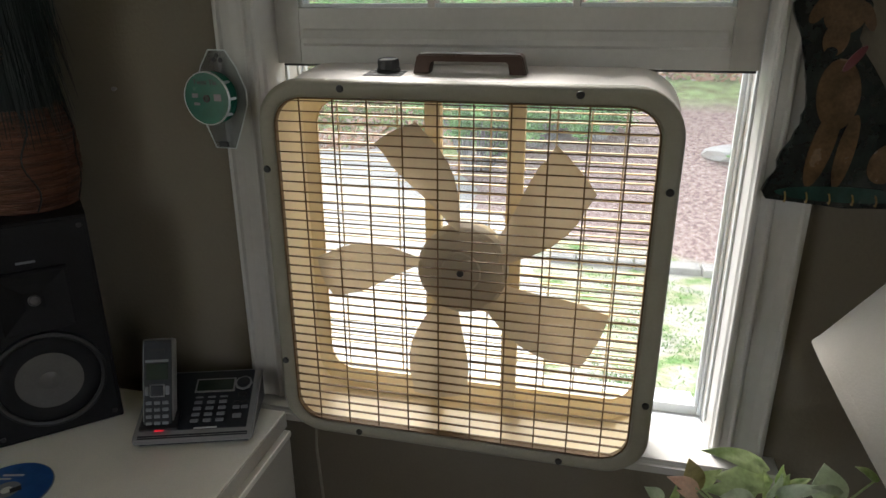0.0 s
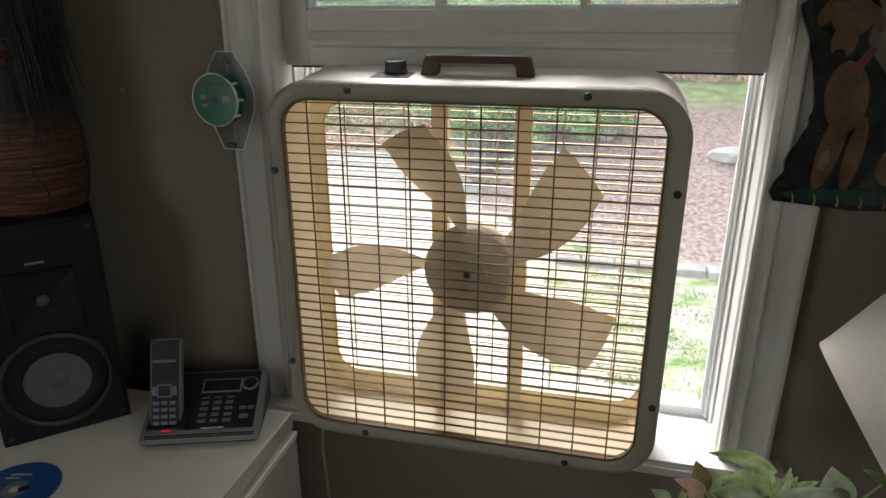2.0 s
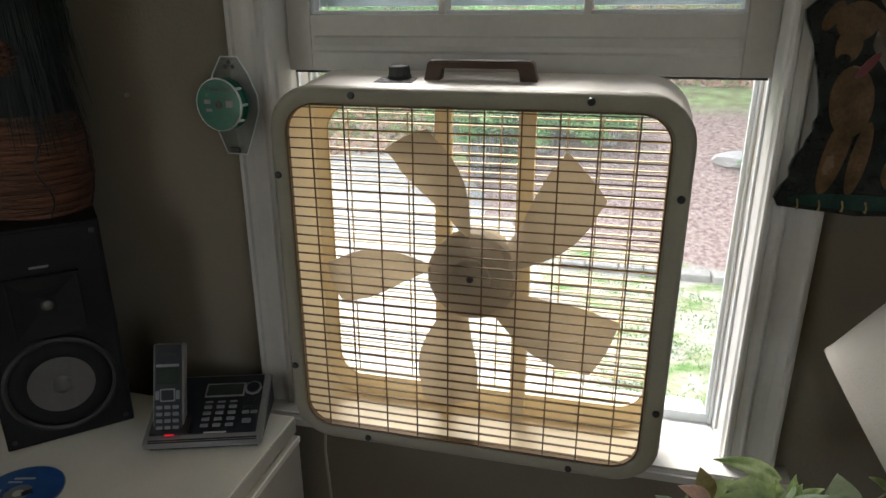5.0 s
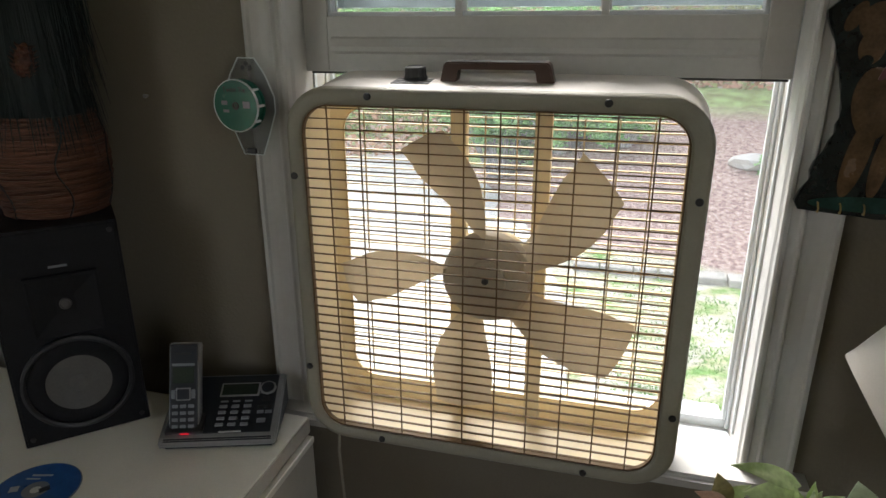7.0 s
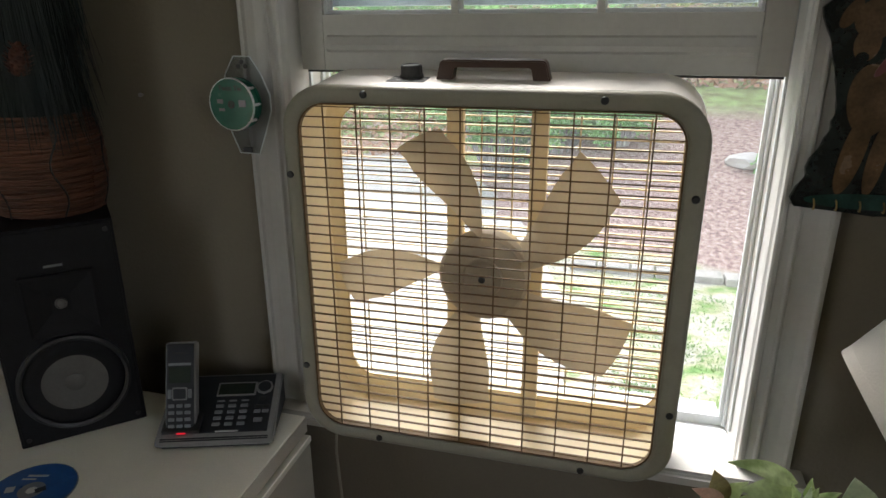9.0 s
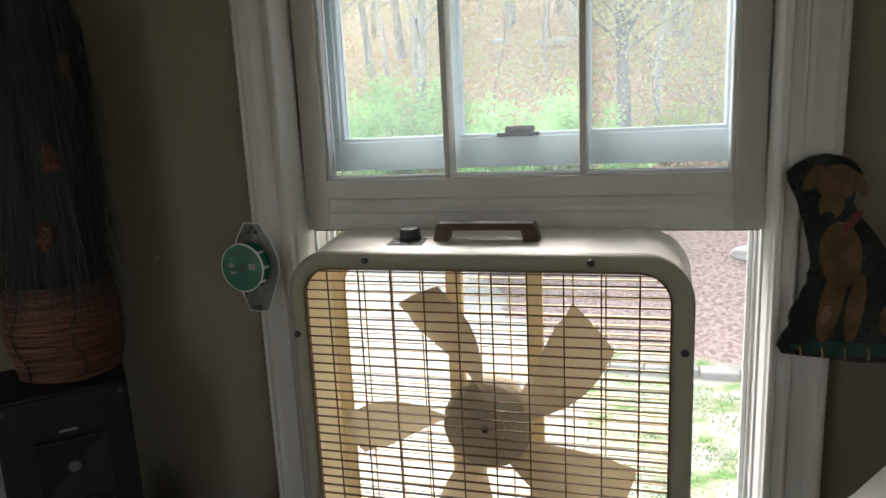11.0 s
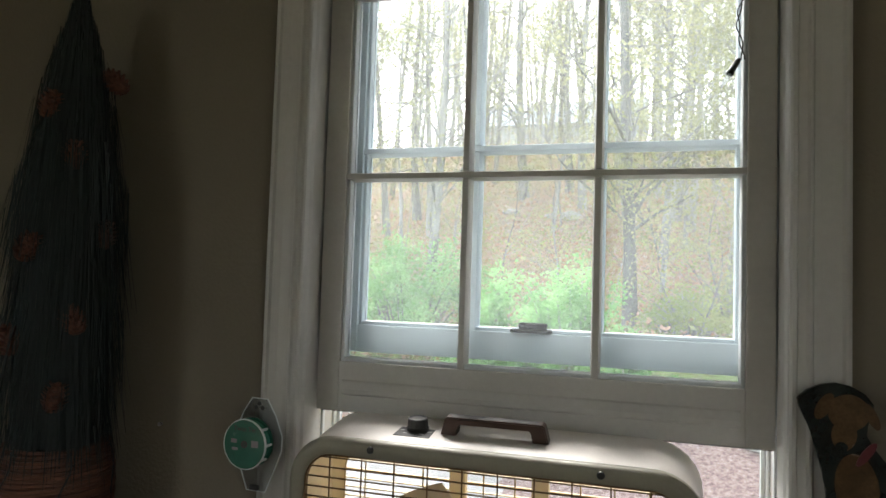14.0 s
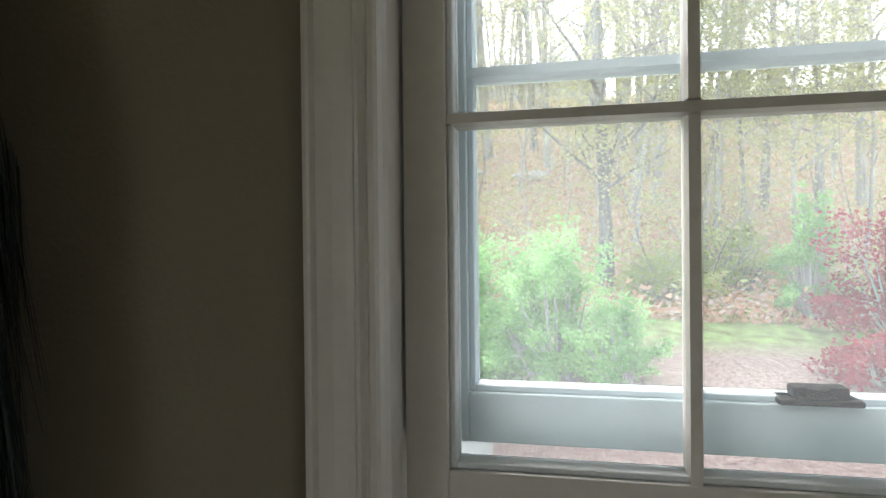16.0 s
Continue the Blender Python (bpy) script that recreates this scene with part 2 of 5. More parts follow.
def ground_material():
    """Pale thin lawn near the house, a mulched bed behind the edging, then leaf litter with green patches up the hill."""
    m = bpy.data.materials.new("ground_cover")
    m.use_nodes = True
    n, l = m.node_tree.nodes, m.node_tree.links
    p = n["Principled BSDF"]
    p.inputs["Roughness"].default_value = 0.95
    tc = n.new("ShaderNodeTexCoord")

    def noise_ramp(scale, stops, detail=8):
        t = n.new("ShaderNodeTexNoise")
        t.inputs["Scale"].default_value, t.inputs["Detail"].default_value = scale, detail
        r = n.new("ShaderNodeValToRGB")
        r.color_ramp.elements[0].position, r.color_ramp.elements[0].color = stops[0][0], (*stops[0][1], 1)
        r.color_ramp.elements[1].position, r.color_ramp.elements[1].color = stops[-1][0], (*stops[-1][1], 1)
        for pos, c in stops[1:-1]:
            r.color_ramp.elements.new(pos).color = (*c, 1)
        l.new(tc.outputs["Object"], t.inputs["Vector"]), l.new(t.outputs[0], r.inputs[0])
        return r.outputs[0], t.outputs[0]

    lawn, _ = noise_ramp(3.6, [(0.47, (0.46, 0.44, 0.36)), (0.57, (0.38, 0.39, 0.22)), (0.66, (0.14, 0.28, 0.06))], 12)
    mulch, mn = noise_ramp(24, [(0.3, (0.20, 0.125, 0.11)), (0.5, (0.36, 0.25, 0.22)), (0.7, (0.50, 0.39, 0.35))], 10)
    litter, _ = noise_ramp(6, [(0.3, (0.32, 0.22, 0.15)), (0.5, (0.45, 0.33, 0.24)), (0.7, (0.55, 0.44, 0.34))])
    green, _ = noise_ramp(5, [(0.35, (0.22, 0.22, 0.10)), (0.65, (0.34, 0.46, 0.17))])
    patch, _ = noise_ramp(0.7, [(0.52, (0, 0, 0)), (0.70, (0.7, 0.7, 0.7))])
    sep = n.new("ShaderNodeSeparateXYZ")
    l.new(tc.outputs["Object"], sep.inputs[0])

    def step(a, b, extra):
        add = n.new("ShaderNodeMath")
        add.operation = "MULTIPLY_ADD"
        l.new(sep.outputs["X"], add.inputs[0])
        add.inputs[1].default_value = extra
        l.new(sep.outputs["Y"], add.inputs[2])
        r = n.new("ShaderNodeMapRange")
        r.inputs["From Min"].default_value, r.inputs["From Max"].default_value = a, b
        l.new(add.outputs[0], r.inputs["Value"])
        return r.outputs[0]

    def mix(f, a, b):
        x = n.new("ShaderNodeMix")
        x.data_type = "RGBA"
        l.new(f, x.inputs[0]), l.new(a, x.inputs["A"]), l.new(b, x.inputs["B"])
        return x.outputs["Result"]

    hill = mix(patch, litter, green)
    c = mix(step(6.0, 6.1, 0.25), lawn, mulch)
    c = mix(step(9.2, 9.9, 0.1), c, green)
    c = mix(step(12.5, 14.0, 0.1), c, hill)
    l.new(c, p.inputs["Base Color"])
    b = n.new("ShaderNodeBump")
    b.inputs["Strength"].default_value, b.inputs["Distance"].default_value = 0.7, 0.06
    l.new(mn, b.inputs["Height"]), l.new(b.outputs[0], p.inputs["Normal"])
    return m


GROUND = ground_material()


# ---- mesh helpers ----
def mesh_object(name, bm, material, parent=None, label="", smooth=False):
    bmesh.ops.recalc_face_normals(bm, faces=bm.faces)
    me = bpy.data.meshes.new(name)
    bm.to_mesh(me)
    bm.free()
    if smooth:
        me.set_sharp_from_angle(angle=radians(38))
        for f in me.polygons:
            f.use_smooth = True
    me.materials.append(material)
    ob = new(name, me)
    if parent:
        ob.parent = parent
        ob.matrix_parent_inverse = parent.matrix_world.inverted()
    return tagged(ob, label)


def part(name, bm, material, parent, label="", smooth=False):
    return mesh_object(name, bm, material, parent, label, smooth)


def thing(name, label, category, place=(0, 0, 0), group="", kind=""):
    ob = new(name)
    ob.location = place
    ob.empty_display_size = 0.05
    bpy.context.view_layer.update()
    return tagged(ob, label, category, group, kind)


def structure(name, bm, material, label, category, smooth=False):
    return tagged(mesh_object(name, bm, material, None, "", smooth), label, category, kind="structure")


def box(x0, x1, y0, y1, z0, z1, bevel=0.0, seg=2, bm=None):
    b = bmesh.new()
    v = [b.verts.new((x, y, z)) for z in (z0, z1) for y in (y0, y1) for x in (x0, x1)]
    for f in ((0, 2, 3, 1), (4, 5, 7, 6), (0, 1, 5, 4), (2, 6, 7, 3), (0, 4, 6, 2), (1, 3, 7, 5)):
        b.faces.new([v[i] for i in f])
    if bevel:
        bmesh.ops.bevel(b, geom=list(b.edges), offset=bevel, segments=seg, affect="EDGES", profile=0.6)
    return join(bm, b) if bm else b


def join(bm, other, m=None):
    if m:
        bmesh.ops.transform(other, matrix=m, verts=other.verts)
    me = bpy.data.meshes.new("t")
    other.to_mesh(me)
    other.free()
    bm.from_mesh(me)
    bpy.data.meshes.remove(me)
    return bm


def moved(bm, m):
    bmesh.ops.transform(bm, matrix=m, verts=bm.verts)
    return bm


def prism(points, z0, z1, axis="z", bm=None):
    """Closed outline of (a, b) pushed along an axis: z: (x, y), y: (x, z), x: (y, z)."""
    b = bm or bmesh.new()
    put = {"z": lambda a, c, h: (a, c, h), "y": lambda a, c, h: (a, h, c), "x": lambda a, c, h: (h, a, c)}[axis]
    lo = [b.verts.new(put(a, c, z0)) for a, c in points]
    hi = [b.verts.new(put(a, c, z1)) for a, c in points]
    k = len(points)
    for i in range(k):
        b.faces.new((lo[i], lo[(i + 1) % k], hi[(i + 1) % k], hi[i]))
    b.faces.new(lo), b.faces.new(hi)
    return b


def rrect(cx, cz, hw, hh, r, n=8):
    out = []
    for sx, sz, a0 in ((1, 1, 0), (-1, 1, 90), (-1, -1, 180), (1, -1, 270)):
        for i in range(n + 1):
            a = radians(a0 + 90 * i / n)
            out.append((cx + sx * (hw - r) + r * math.cos(a), cz + sz * (hh - r) + r * math.sin(a)))
    return out


def loft(loops, closed=False, cap=False, bm=None):
    """Skin between loops of equal length."""
    b = bm or bmesh.new()
    rows = [[b.verts.new(p) for p in loop] for loop in loops]
    k = len(rows[0])
    pairs = list(zip(rows, rows[1:])) + ([(rows[-1], rows[0])] if closed else [])
    for lo, hi in pairs:
        for i in range(k):
            b.faces.new((lo[i], lo[(i + 1) % k], hi[(i + 1) % k], hi[i]))
    if cap:
        b.faces.new(rows[0]), b.faces.new(rows[-1])
    return b


def lathe(profile, n=32, m=None, cap=True, bm=None):
    """Turned shape: profile of (radius, height) about z."""
    b = loft([[(r * math.cos(2 * math.pi * i / n), r * math.sin(2 * math.pi * i / n), h) for i in range(n)] for r, h in profile], cap=cap)
    if m:
        bmesh.ops.transform(b, matrix=m, verts=b.verts)
    return join(bm, b) if bm else b


def tube(points, radii, n=6, bm=None):
    """Tapered round tube along points."""
    b = bm or bmesh.new()
    pts = [Vector(p) for p in points]
    rows = []
    for i, p in enumerate(pts):
        d = (pts[min(i + 1, len(pts) - 1)] - pts[max(i - 1, 0)]).normalized()
        u = d.orthogonal().normalized()
        if i and abs(u.dot(last)) < 0.999:
            u = (last - d * last.dot(d)).normalized()
        last = u
        w = d.cross(u)
        r = radii[i] if isinstance(radii, (list, tuple)) else radii
        rows.append([b.verts.new(p + r * (math.cos(2 * math.pi * k / n) * u + math.sin(2 * math.pi * k / n) * w)) for k in range(n)])
    for lo, hi in zip(rows, rows[1:]):
        for k in range(n):
            b.faces.new((lo[k], lo[(k + 1) % n], hi[(k + 1) % n], hi[k]))
    b.faces.new(rows[0]), b.faces.new(rows[-1])
    return b


def soup(name, verts, faces, material, parent=None, label=""):
    me = bpy.data.meshes.new(name)
    me.from_pydata(verts, [], faces)
    me.materials.append(material)
    ob = new(name, me)
    if parent:
        ob.parent = parent
        ob.matrix_parent_inverse = parent.matrix_world.inverted()
    return tagged(ob, label)


def spin(points, pivot, degrees):
    """Turn about a vertical line through pivot."""
    return Matrix.Translation(pivot) @ Matrix.Rotation(radians(degrees), 4, "Z")


# ---- the room ----
WX0, WX1 = -0.262, 0.449          # window opening
SILL, HEAD = 0.857, 2.29
RX0, RX1, RY0, RY1, RZ = -1.55, 2.2, -2.6, 1.0, 2.45
WT = 0.125                         # outer wall thickness


def room():
    b = box(RX0 - 0.1, WX0, RY1, RY1 + WT, 0, RZ)
    box(WX1, RX1 + 0.1, RY1, RY1 + WT, 0, RZ, bm=b)
    box(WX0, WX1, RY1, RY1 + WT, 0, SILL - 0.03, bm=b)
    box(WX0, WX1, RY1, RY1 + WT, HEAD, RZ, bm=b)
    structure("wall_north", b, WALL, "tan painted plaster wall around the window", "wall")
    structure("wall_south", box(RX0 - 0.1, RX1 + 0.1, RY0 - 0.1, RY0, 0, RZ), WALL, "tan painted wall behind the room", "wall")
    # unseen openings added on both sides to light the room
    e0, e1, f0, f1 = -2.00, -0.70, 0.85, 2.15
    b = box(RX0 - 0.1, RX0, RY0, e0, 0, RZ)
    box(RX0 - 0.1, RX0, e1, RY1, 0, RZ, bm=b), box(RX0 - 0.1, RX0, e0, e1, 0, f0, bm=b), box(RX0 - 0.1, RX0, e0, e1, f1, RZ, bm=b)
    structure("wall_west", b, WALL, "tan painted side wall with an unseen opening added for light", "wall")
    e0, e1, f0, f1 = -2.00, -0.90, 0.80, 2.20
    b = box(RX1, RX1 + 0.1, RY0, e0, 0, RZ)
    box(RX1, RX1 + 0.1, e1, RY1, 0, RZ, bm=b), box(RX1, RX1 + 0.1, e0, e1, 0, f0, bm=b), box(RX1, RX1 + 0.1, e0, e1, f1, RZ, bm=b)
    structure("wall_east", b, WALL, "tan painted side wall with an added, unseen light opening", "wall")
    structure("floor", box(RX0 - 0.1, RX1 + 0.1, RY0 - 0.1, RY1 + WT, -0.1, 0), FLOOR, "brown wooden floor under the desk", "floor")
    structure("ceiling", box(RX0 - 0.1, RX1 + 0.1, RY0 - 0.1, RY1 + WT, RZ, RZ + 0.1), CEIL, "off-white painted ceiling", "ceiling")


def casing_profile(x_out, x_in, s):
    """Moulded casing section; s is +1 where the inner edge lies to the right."""
    w = abs(x_in - x_out)
    pts = [(0, 0.0), (0, -0.020), (0.004, -0.022), (0.007, -0.022), (0.010, -0.017), (0.014, -0.0155), (0.022, -0.013), (0.034, -0.0125),
           (0.041, -0.0135), (0.044, -0.018), (0.047, -0.0185), (0.050, -0.0150), (w - 0.010, -0.014), (w - 0.008, -0.0175), (w - 0.003, -0.0185), (w, -0.0165), (w, 0.0)]
    return [(x_out + s * a, RY1 + c) for a, c in pts]


def window():
    w = thing("window_1", "white painted double-hung window with its lower sash raised", "window", (0.093, RY1, SILL), kind="structure")
    part("casing", prism(casing_profile(-0.317, -0.254, 1), SILL, HEAD + 0.06), TRIM, w)
    part("casing", prism(casing_profile(0.511, 0.441, -1), SILL, HEAD + 0.06), TRIM, w)
    part("head_casing", box(-0.335, 0.526, RY1 - 0.022, RY1, HEAD + 0.0605, HEAD + 0.135, 0.003), TRIM, w)
    for x0, x1, s in ((WX0, WX0 + 0.004, 1), (WX1 - 0.004, WX1, -1)):
        part("jamb", box(x0, x1, RY1 + 0.001, RY1 + WT + 0.02, SILL - 0.03, HEAD), TRIM, w)
        inner = x1 if s > 0 else x0
        part("stop", prism([(inner, RY1 - 0.004), (inner + s * 0.004, RY1 - 0.004), (inner + s * 0.0065, RY1 + 0.002), (inner + s * 0.0070, RY1 + 0.036), (inner, RY1 + 0.036)][::s], SILL, HEAD), TRIM, w)
        part("parting_bead", box(*sorted((inner, inner + s * 0.004)), RY1 + 0.076, RY1 + 0.084, SILL, HEAD, 0.001), OUTTRIM, w)
        part("blind_stop", box(*sorted((inner, inner + s * 0.005)), RY1 + 0.1195, RY1 + 0.144, SILL - 0.02, HEAD, 0.002), OUTTRIM, w)
        part("outer_casing", box(*sorted((x0 - s * 0.09, x0 - s * 0.002 if s > 0 else x1 + 0.002)), RY1 + WT + 0.001, RY1 + WT + 0.020, SILL - 0.06, HEAD + 0.1, 0.003), OUTTRIM, w)
    part("head_jamb", box(WX0 + 0.004, WX1 - 0.004, RY1 + 0.001, RY1 + WT + 0.02, HEAD - 0.02, HEAD), TRIM, w)
    # stool with horns
    st = bmesh.new()
    prism([(-0.345, 0.948), (0.532, 0.948), (0.532, RY1 - 0.001), (WX1 - 0.005, RY1 - 0.001), (WX1 - 0.005, 1.066), (WX0 + 0.005, 1.066), (WX0 + 0.005, RY1 - 0.001), (-0.345, RY1 - 0.001)], SILL - 0.026, SILL, bm=st)
    bmesh.ops.bevel(st, geom=[e for e in st.edges if all(v.co.y < 0.95 for v in e.verts)], offset=0.008, segments=3, affect="EDGES")
    part("window_sill", st, TRIM, w)
    part("outer_sill", prism([(1.0665, SILL - 0.012), (1.0665, SILL - 0.06), (1.24, SILL - 0.085), (1.24, SILL - 0.045)], WX0 + 0.005, WX1 - 0.005, "x"), OUTTRIM, w)

    def sash(name, x0, x1, y0, z0, z1, rail, top, stile, mz, mat_in, mat_bead, label):
        s = part(name, box(x0, x0 + stile, y0, y0 + 0.034, z0, z1, 0.0015), mat_in, w, label)
        part("stile", box(x1 - stile, x1, y0, y0 + 0.034, z0, z1, 0.0015), mat_in, s)
        part("bottom_rail", box(x0 + stile, x1 - stile, y0 + 0.0005, y0 + 0.0335, z0, z0 + rail, 0.0015), mat_in, s)
        part("top_rail", box(x0 + stile, x1 - stile, y0 + 0.0005, y0 + 0.0335, z1 - top, z1, 0.0015), mat_in, s)
        gx0, gx1, gz0, gz1 = x0 + stile, x1 - stile, z0 + rail, z1 - top
        for x in (gx0 + (gx1 - gx0) / 3, gx0 + 2 * (gx1 - gx0) / 3):
            for a, c in ((gz0, mz - 0.0065), (mz + 0.0065, gz1)):
                part("muntin", prism([(x - 0.0068, y0 + 0.012), (x - 0.0046, y0 + 0.002), (x + 0.0046, y0 + 0.002), (x + 0.0068, y0 + 0.012), (x + 0.0068, y0 + 0.03), (x - 0.0068, y0 + 0.03)], a, c), mat_in, s)
        part("muntin", prism([(y0 + 0.012, mz - 0.0065), (y0 + 0.002, mz - 0.0042), (y0 + 0.002, mz + 0.0042), (y0 + 0.012, mz + 0.0065), (y0 + 0.03, mz + 0.0065), (y0 + 0.03, mz - 0.0065)], gx0, gx1, "x"), mat_in, s)
        # glazing bead round the inside of the sash
        bead = bmesh.new()
        for a, c in ((gx0, gx0 + 0.006), (gx1 - 0.006, gx1)):
            box(a, c, y0 + 0.006, y0 + 0.030, gz0, gz1, 0.001, 1, bm=bead)
        for a, c in ((gz0, gz0 + 0.006), (gz1 - 0.006, gz1)):
            box(gx0 + 0.006, gx1 - 0.006, y0 + 0.006, y0 + 0.030, a, c, 0.001, 1, bm=bead)
        part("glazing_bead", bead, mat_bead, s, "pale worn glazing bead")
        xs = [gx0 + 0.006, gx0 + (gx1 - gx0) / 3, gx0 + 2 * (gx1 - gx0) / 3, gx1 - 0.006]
        for i in range(3):
            for a, c in ((gz0 + 0.006, mz), (mz, gz1 - 0.006)):
                g = part("pane", box(xs[i] + (0.004 if i else 0), xs[i + 1] - (0.004 if i < 2 else 0), y0 + 0.020, y0 + 0.023, a + 0.002, c - 0.002), GLASS, s)
                g.visible_shadow = False
        return s

    low = sash("lower_sash", -0.2495, 0.4365, 1.040, 1.418, 2.190, 0.080, 0.080, 0.038, 1.802, SASH, OUTTRIM, "white painted raised lower sash")
    part("weatherstrip", box(-0.249, 0.436, 1.058, 1.073, 1.4135, 1.4178), DARK, low, "dark weatherstrip under the sash")
    part("rail_groove", prism([(1.0405, 1.444), (1.0345, 1.448), (1.0335, 1.455), (1.0375, 1.466), (1.0405, 1.469)], -0.205, 0.392, "x"), SASH, low, "raised moulding across the bottom rail")
    up = sash("upper_sash", -0.2475, 0.4435, 1.0845, 1.510, 2.255, 0.046, 0.045, 0.046, 1.852, UPSASH_SKYLIT, UPSASH_SKYLIT, "pale upper sash behind the raised one, tinted blue for skylight and haze")
    part("sash_lock", box(0.062, 0.127, 1.078, 1.108, 1.5565, 1.562, 0.002), LOCKMETAL, up, "dark metal sash lock")
    part("lock_body", box(0.074, 0.118, 1.084, 1.104, 1.5617, 1.5715, 0.003), LOCKMETAL, up)
    box_b = lathe([(0.012, 0), (0.014, 0.003), (0.013, 0.008), (0.006, 0.010)], 20, pose(0.094, 1.093, 1.562))
    part("lock_cam", box_b, LOCKMETAL, up)
    part("screen_frame", box(WX0 + 0.0095, WX1 - 0.0095, 1.128, 1.138, SILL - 0.024, SILL - 0.006, 0.001), OUTTRIM, w, "thin aluminium insect screen frame")
    for a in (WX0 + 0.0095, WX1 - 0.0155):
        part("screen_side", box(a, a + 0.006, 1.128, 1.138, SILL - 0.0055, 1.56, 0.001), OUTTRIM, w)
    mesh = part("screen_mesh", box(WX0 + 0.0156, WX1 - 0.0156, 1.1325, 1.1335, SILL - 0.0055, 1.559), MESH, w, "fine grey insect mesh")
    mesh.visible_shadow = False
    return w


room()
window()


# ---- the box fan on the sill ----
FX, FZ, FY = 0.0590, 1.1320, 0.905       # middle of the front face


def slot(loop, y):
    return [(x, y, z) for x, z in loop]


def fan():
    f = thing("box_fan", "old beige box fan standing on the sill in the open window", "fan", (FX, 0.98, SILL))
    outer = lambda d, r: rrect(FX, FZ, 0.2795 - d, 0.2750 - d, r)
    inner = lambda d, r: rrect(FX - 0.002, FZ - 0.001, 0.2565 - d, 0.2545 - d, r)
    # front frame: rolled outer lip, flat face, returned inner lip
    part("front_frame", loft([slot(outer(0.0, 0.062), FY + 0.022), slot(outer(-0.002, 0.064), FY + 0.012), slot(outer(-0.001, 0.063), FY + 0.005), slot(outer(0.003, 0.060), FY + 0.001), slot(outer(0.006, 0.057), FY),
                              slot(inner(-0.003, 0.045), FY + 0.0005), slot(inner(0.0, 0.042), FY + 0.003), slot(inner(0.001, 0.041), FY + 0.014)]), BEZEL, f, "grey-beige front frame, darkened for its shaded face", True)
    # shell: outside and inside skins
    part("shell", loft([slot(outer(0.004, 0.059), FY + 0.014), slot(outer(0.0015, 0.0615), FY + 0.020), slot(rrect(FX, FZ + 0.0012, 0.2800, 0.2762, 0.063), FY + 0.034), slot(rrect(FX, FZ + 0.0032, 0.2820, 0.2782, 0.064), FY + 0.066), slot(rrect(FX, FZ + 0.0068, 0.2855, 0.2818, 0.065), FY + 0.130), slot(rrect(FX, FZ + 0.0060, 0.280, 0.277, 0.06), FY + 0.138)]), SHELL, f, "off-white painted metal shell, lightened for the light on its top", True)
    part("liner", loft([slot(outer(0.006, 0.057), FY + 0.014), slot(outer(0.006, 0.057), FY + 0.131), slot(rrect(FX + 0.003, FZ, 0.266, 0.250, 0.05), FY + 0.136), slot(rrect(FX + 0.005, FZ, 0.259, 0.236, 0.040), FY + 0.137)]), BEIGE, f, "cream inner wall", True)
    part("rear_frame", loft([slot(rrect(FX + 0.005, FZ, 0.259, 0.236, 0.040), FY + 0.1375), slot(rrect(FX + 0.005, FZ, 0.2585, 0.2355, 0.040), FY + 0.142), slot(outer(0.004, 0.055), FY + 0.142), slot(outer(0.004, 0.055), FY + 0.1385)]), BEIGE, f, "cream rear frame", True)
    # grilles
    x0, x1, z0, z1, r = FX - 0.2585, FX + 0.2545, FZ - 0.2555, FZ + 0.2535, 0.042

    def half_width(z):
        d = max(0.0, abs(z - (z0 + z1) / 2) - ((z1 - z0) / 2 - r))
        return (x1 - x0) / 2 - r + math.sqrt(max(0, r * r - d * d))

    def half_height(x):
        d = max(0.0, abs(x - (x0 + x1) / 2) - ((x1 - x0) / 2 - r))
        return (z1 - z0) / 2 - r + math.sqrt(max(0, r * r - d * d))

    front = part("front_grille", loft([slot(inner(0.0008, 0.041), FY + 0.0045), slot(inner(0.0008, 0.041), FY + 0.012), slot(inner(0.003, 0.039), FY + 0.012), slot(inner(0.003, 0.039), FY + 0.0045)], closed=True), SLAT_SHADED, f, "tan plastic front grille, painted dark for its backlit shade")
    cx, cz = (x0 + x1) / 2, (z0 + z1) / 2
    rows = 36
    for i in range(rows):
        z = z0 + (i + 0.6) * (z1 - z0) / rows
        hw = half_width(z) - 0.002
        part("slat", box(cx - hw, cx + hw, FY + 0.0052, FY + 0.0088, z - 0.00062, z + 0.00062), SLAT_SHADED, front)
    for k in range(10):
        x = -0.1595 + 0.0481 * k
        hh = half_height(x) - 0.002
        part("rib", box(x - 0.0010, x + 0.0010, FY + 0.0040, FY + 0.0050, cz - hh, cz + hh), SLAT_SHADED, front)
    rear = part("rear_grille", loft([slot(rrect(FX + 0.005, FZ, 0.2584, 0.2354, 0.040), FY + 0.134), slot(rrect(FX + 0.005, FZ, 0.2584, 0.2354, 0.040), FY + 0.1365), slot(rrect(FX + 0.005, FZ, 0.2565, 0.2335, 0.038), FY + 0.1365), slot(rrect(FX + 0.005, FZ, 0.2565, 0.2335, 0.038), FY + 0.134)], closed=True), REARSLAT, f, "cream plastic rear grille")
    for i in range(33):
        z = FZ - 0.224 + i * 0.014
        d = max(0.0, abs(z - FZ) - 0.19)
        hw = 0.257 - (0.042 - math.sqrt(max(0, 0.042 ** 2 - d * d)))
        part("slat", box(FX + 0.005 - hw, FX + 0.005 + hw, FY + 0.1345, FY + 0.1405, z - 0.0008, z + 0.0008), REARSLAT, rear)
    for k in range(10):
        x = FX - 0.2165 + 0.0481 * k
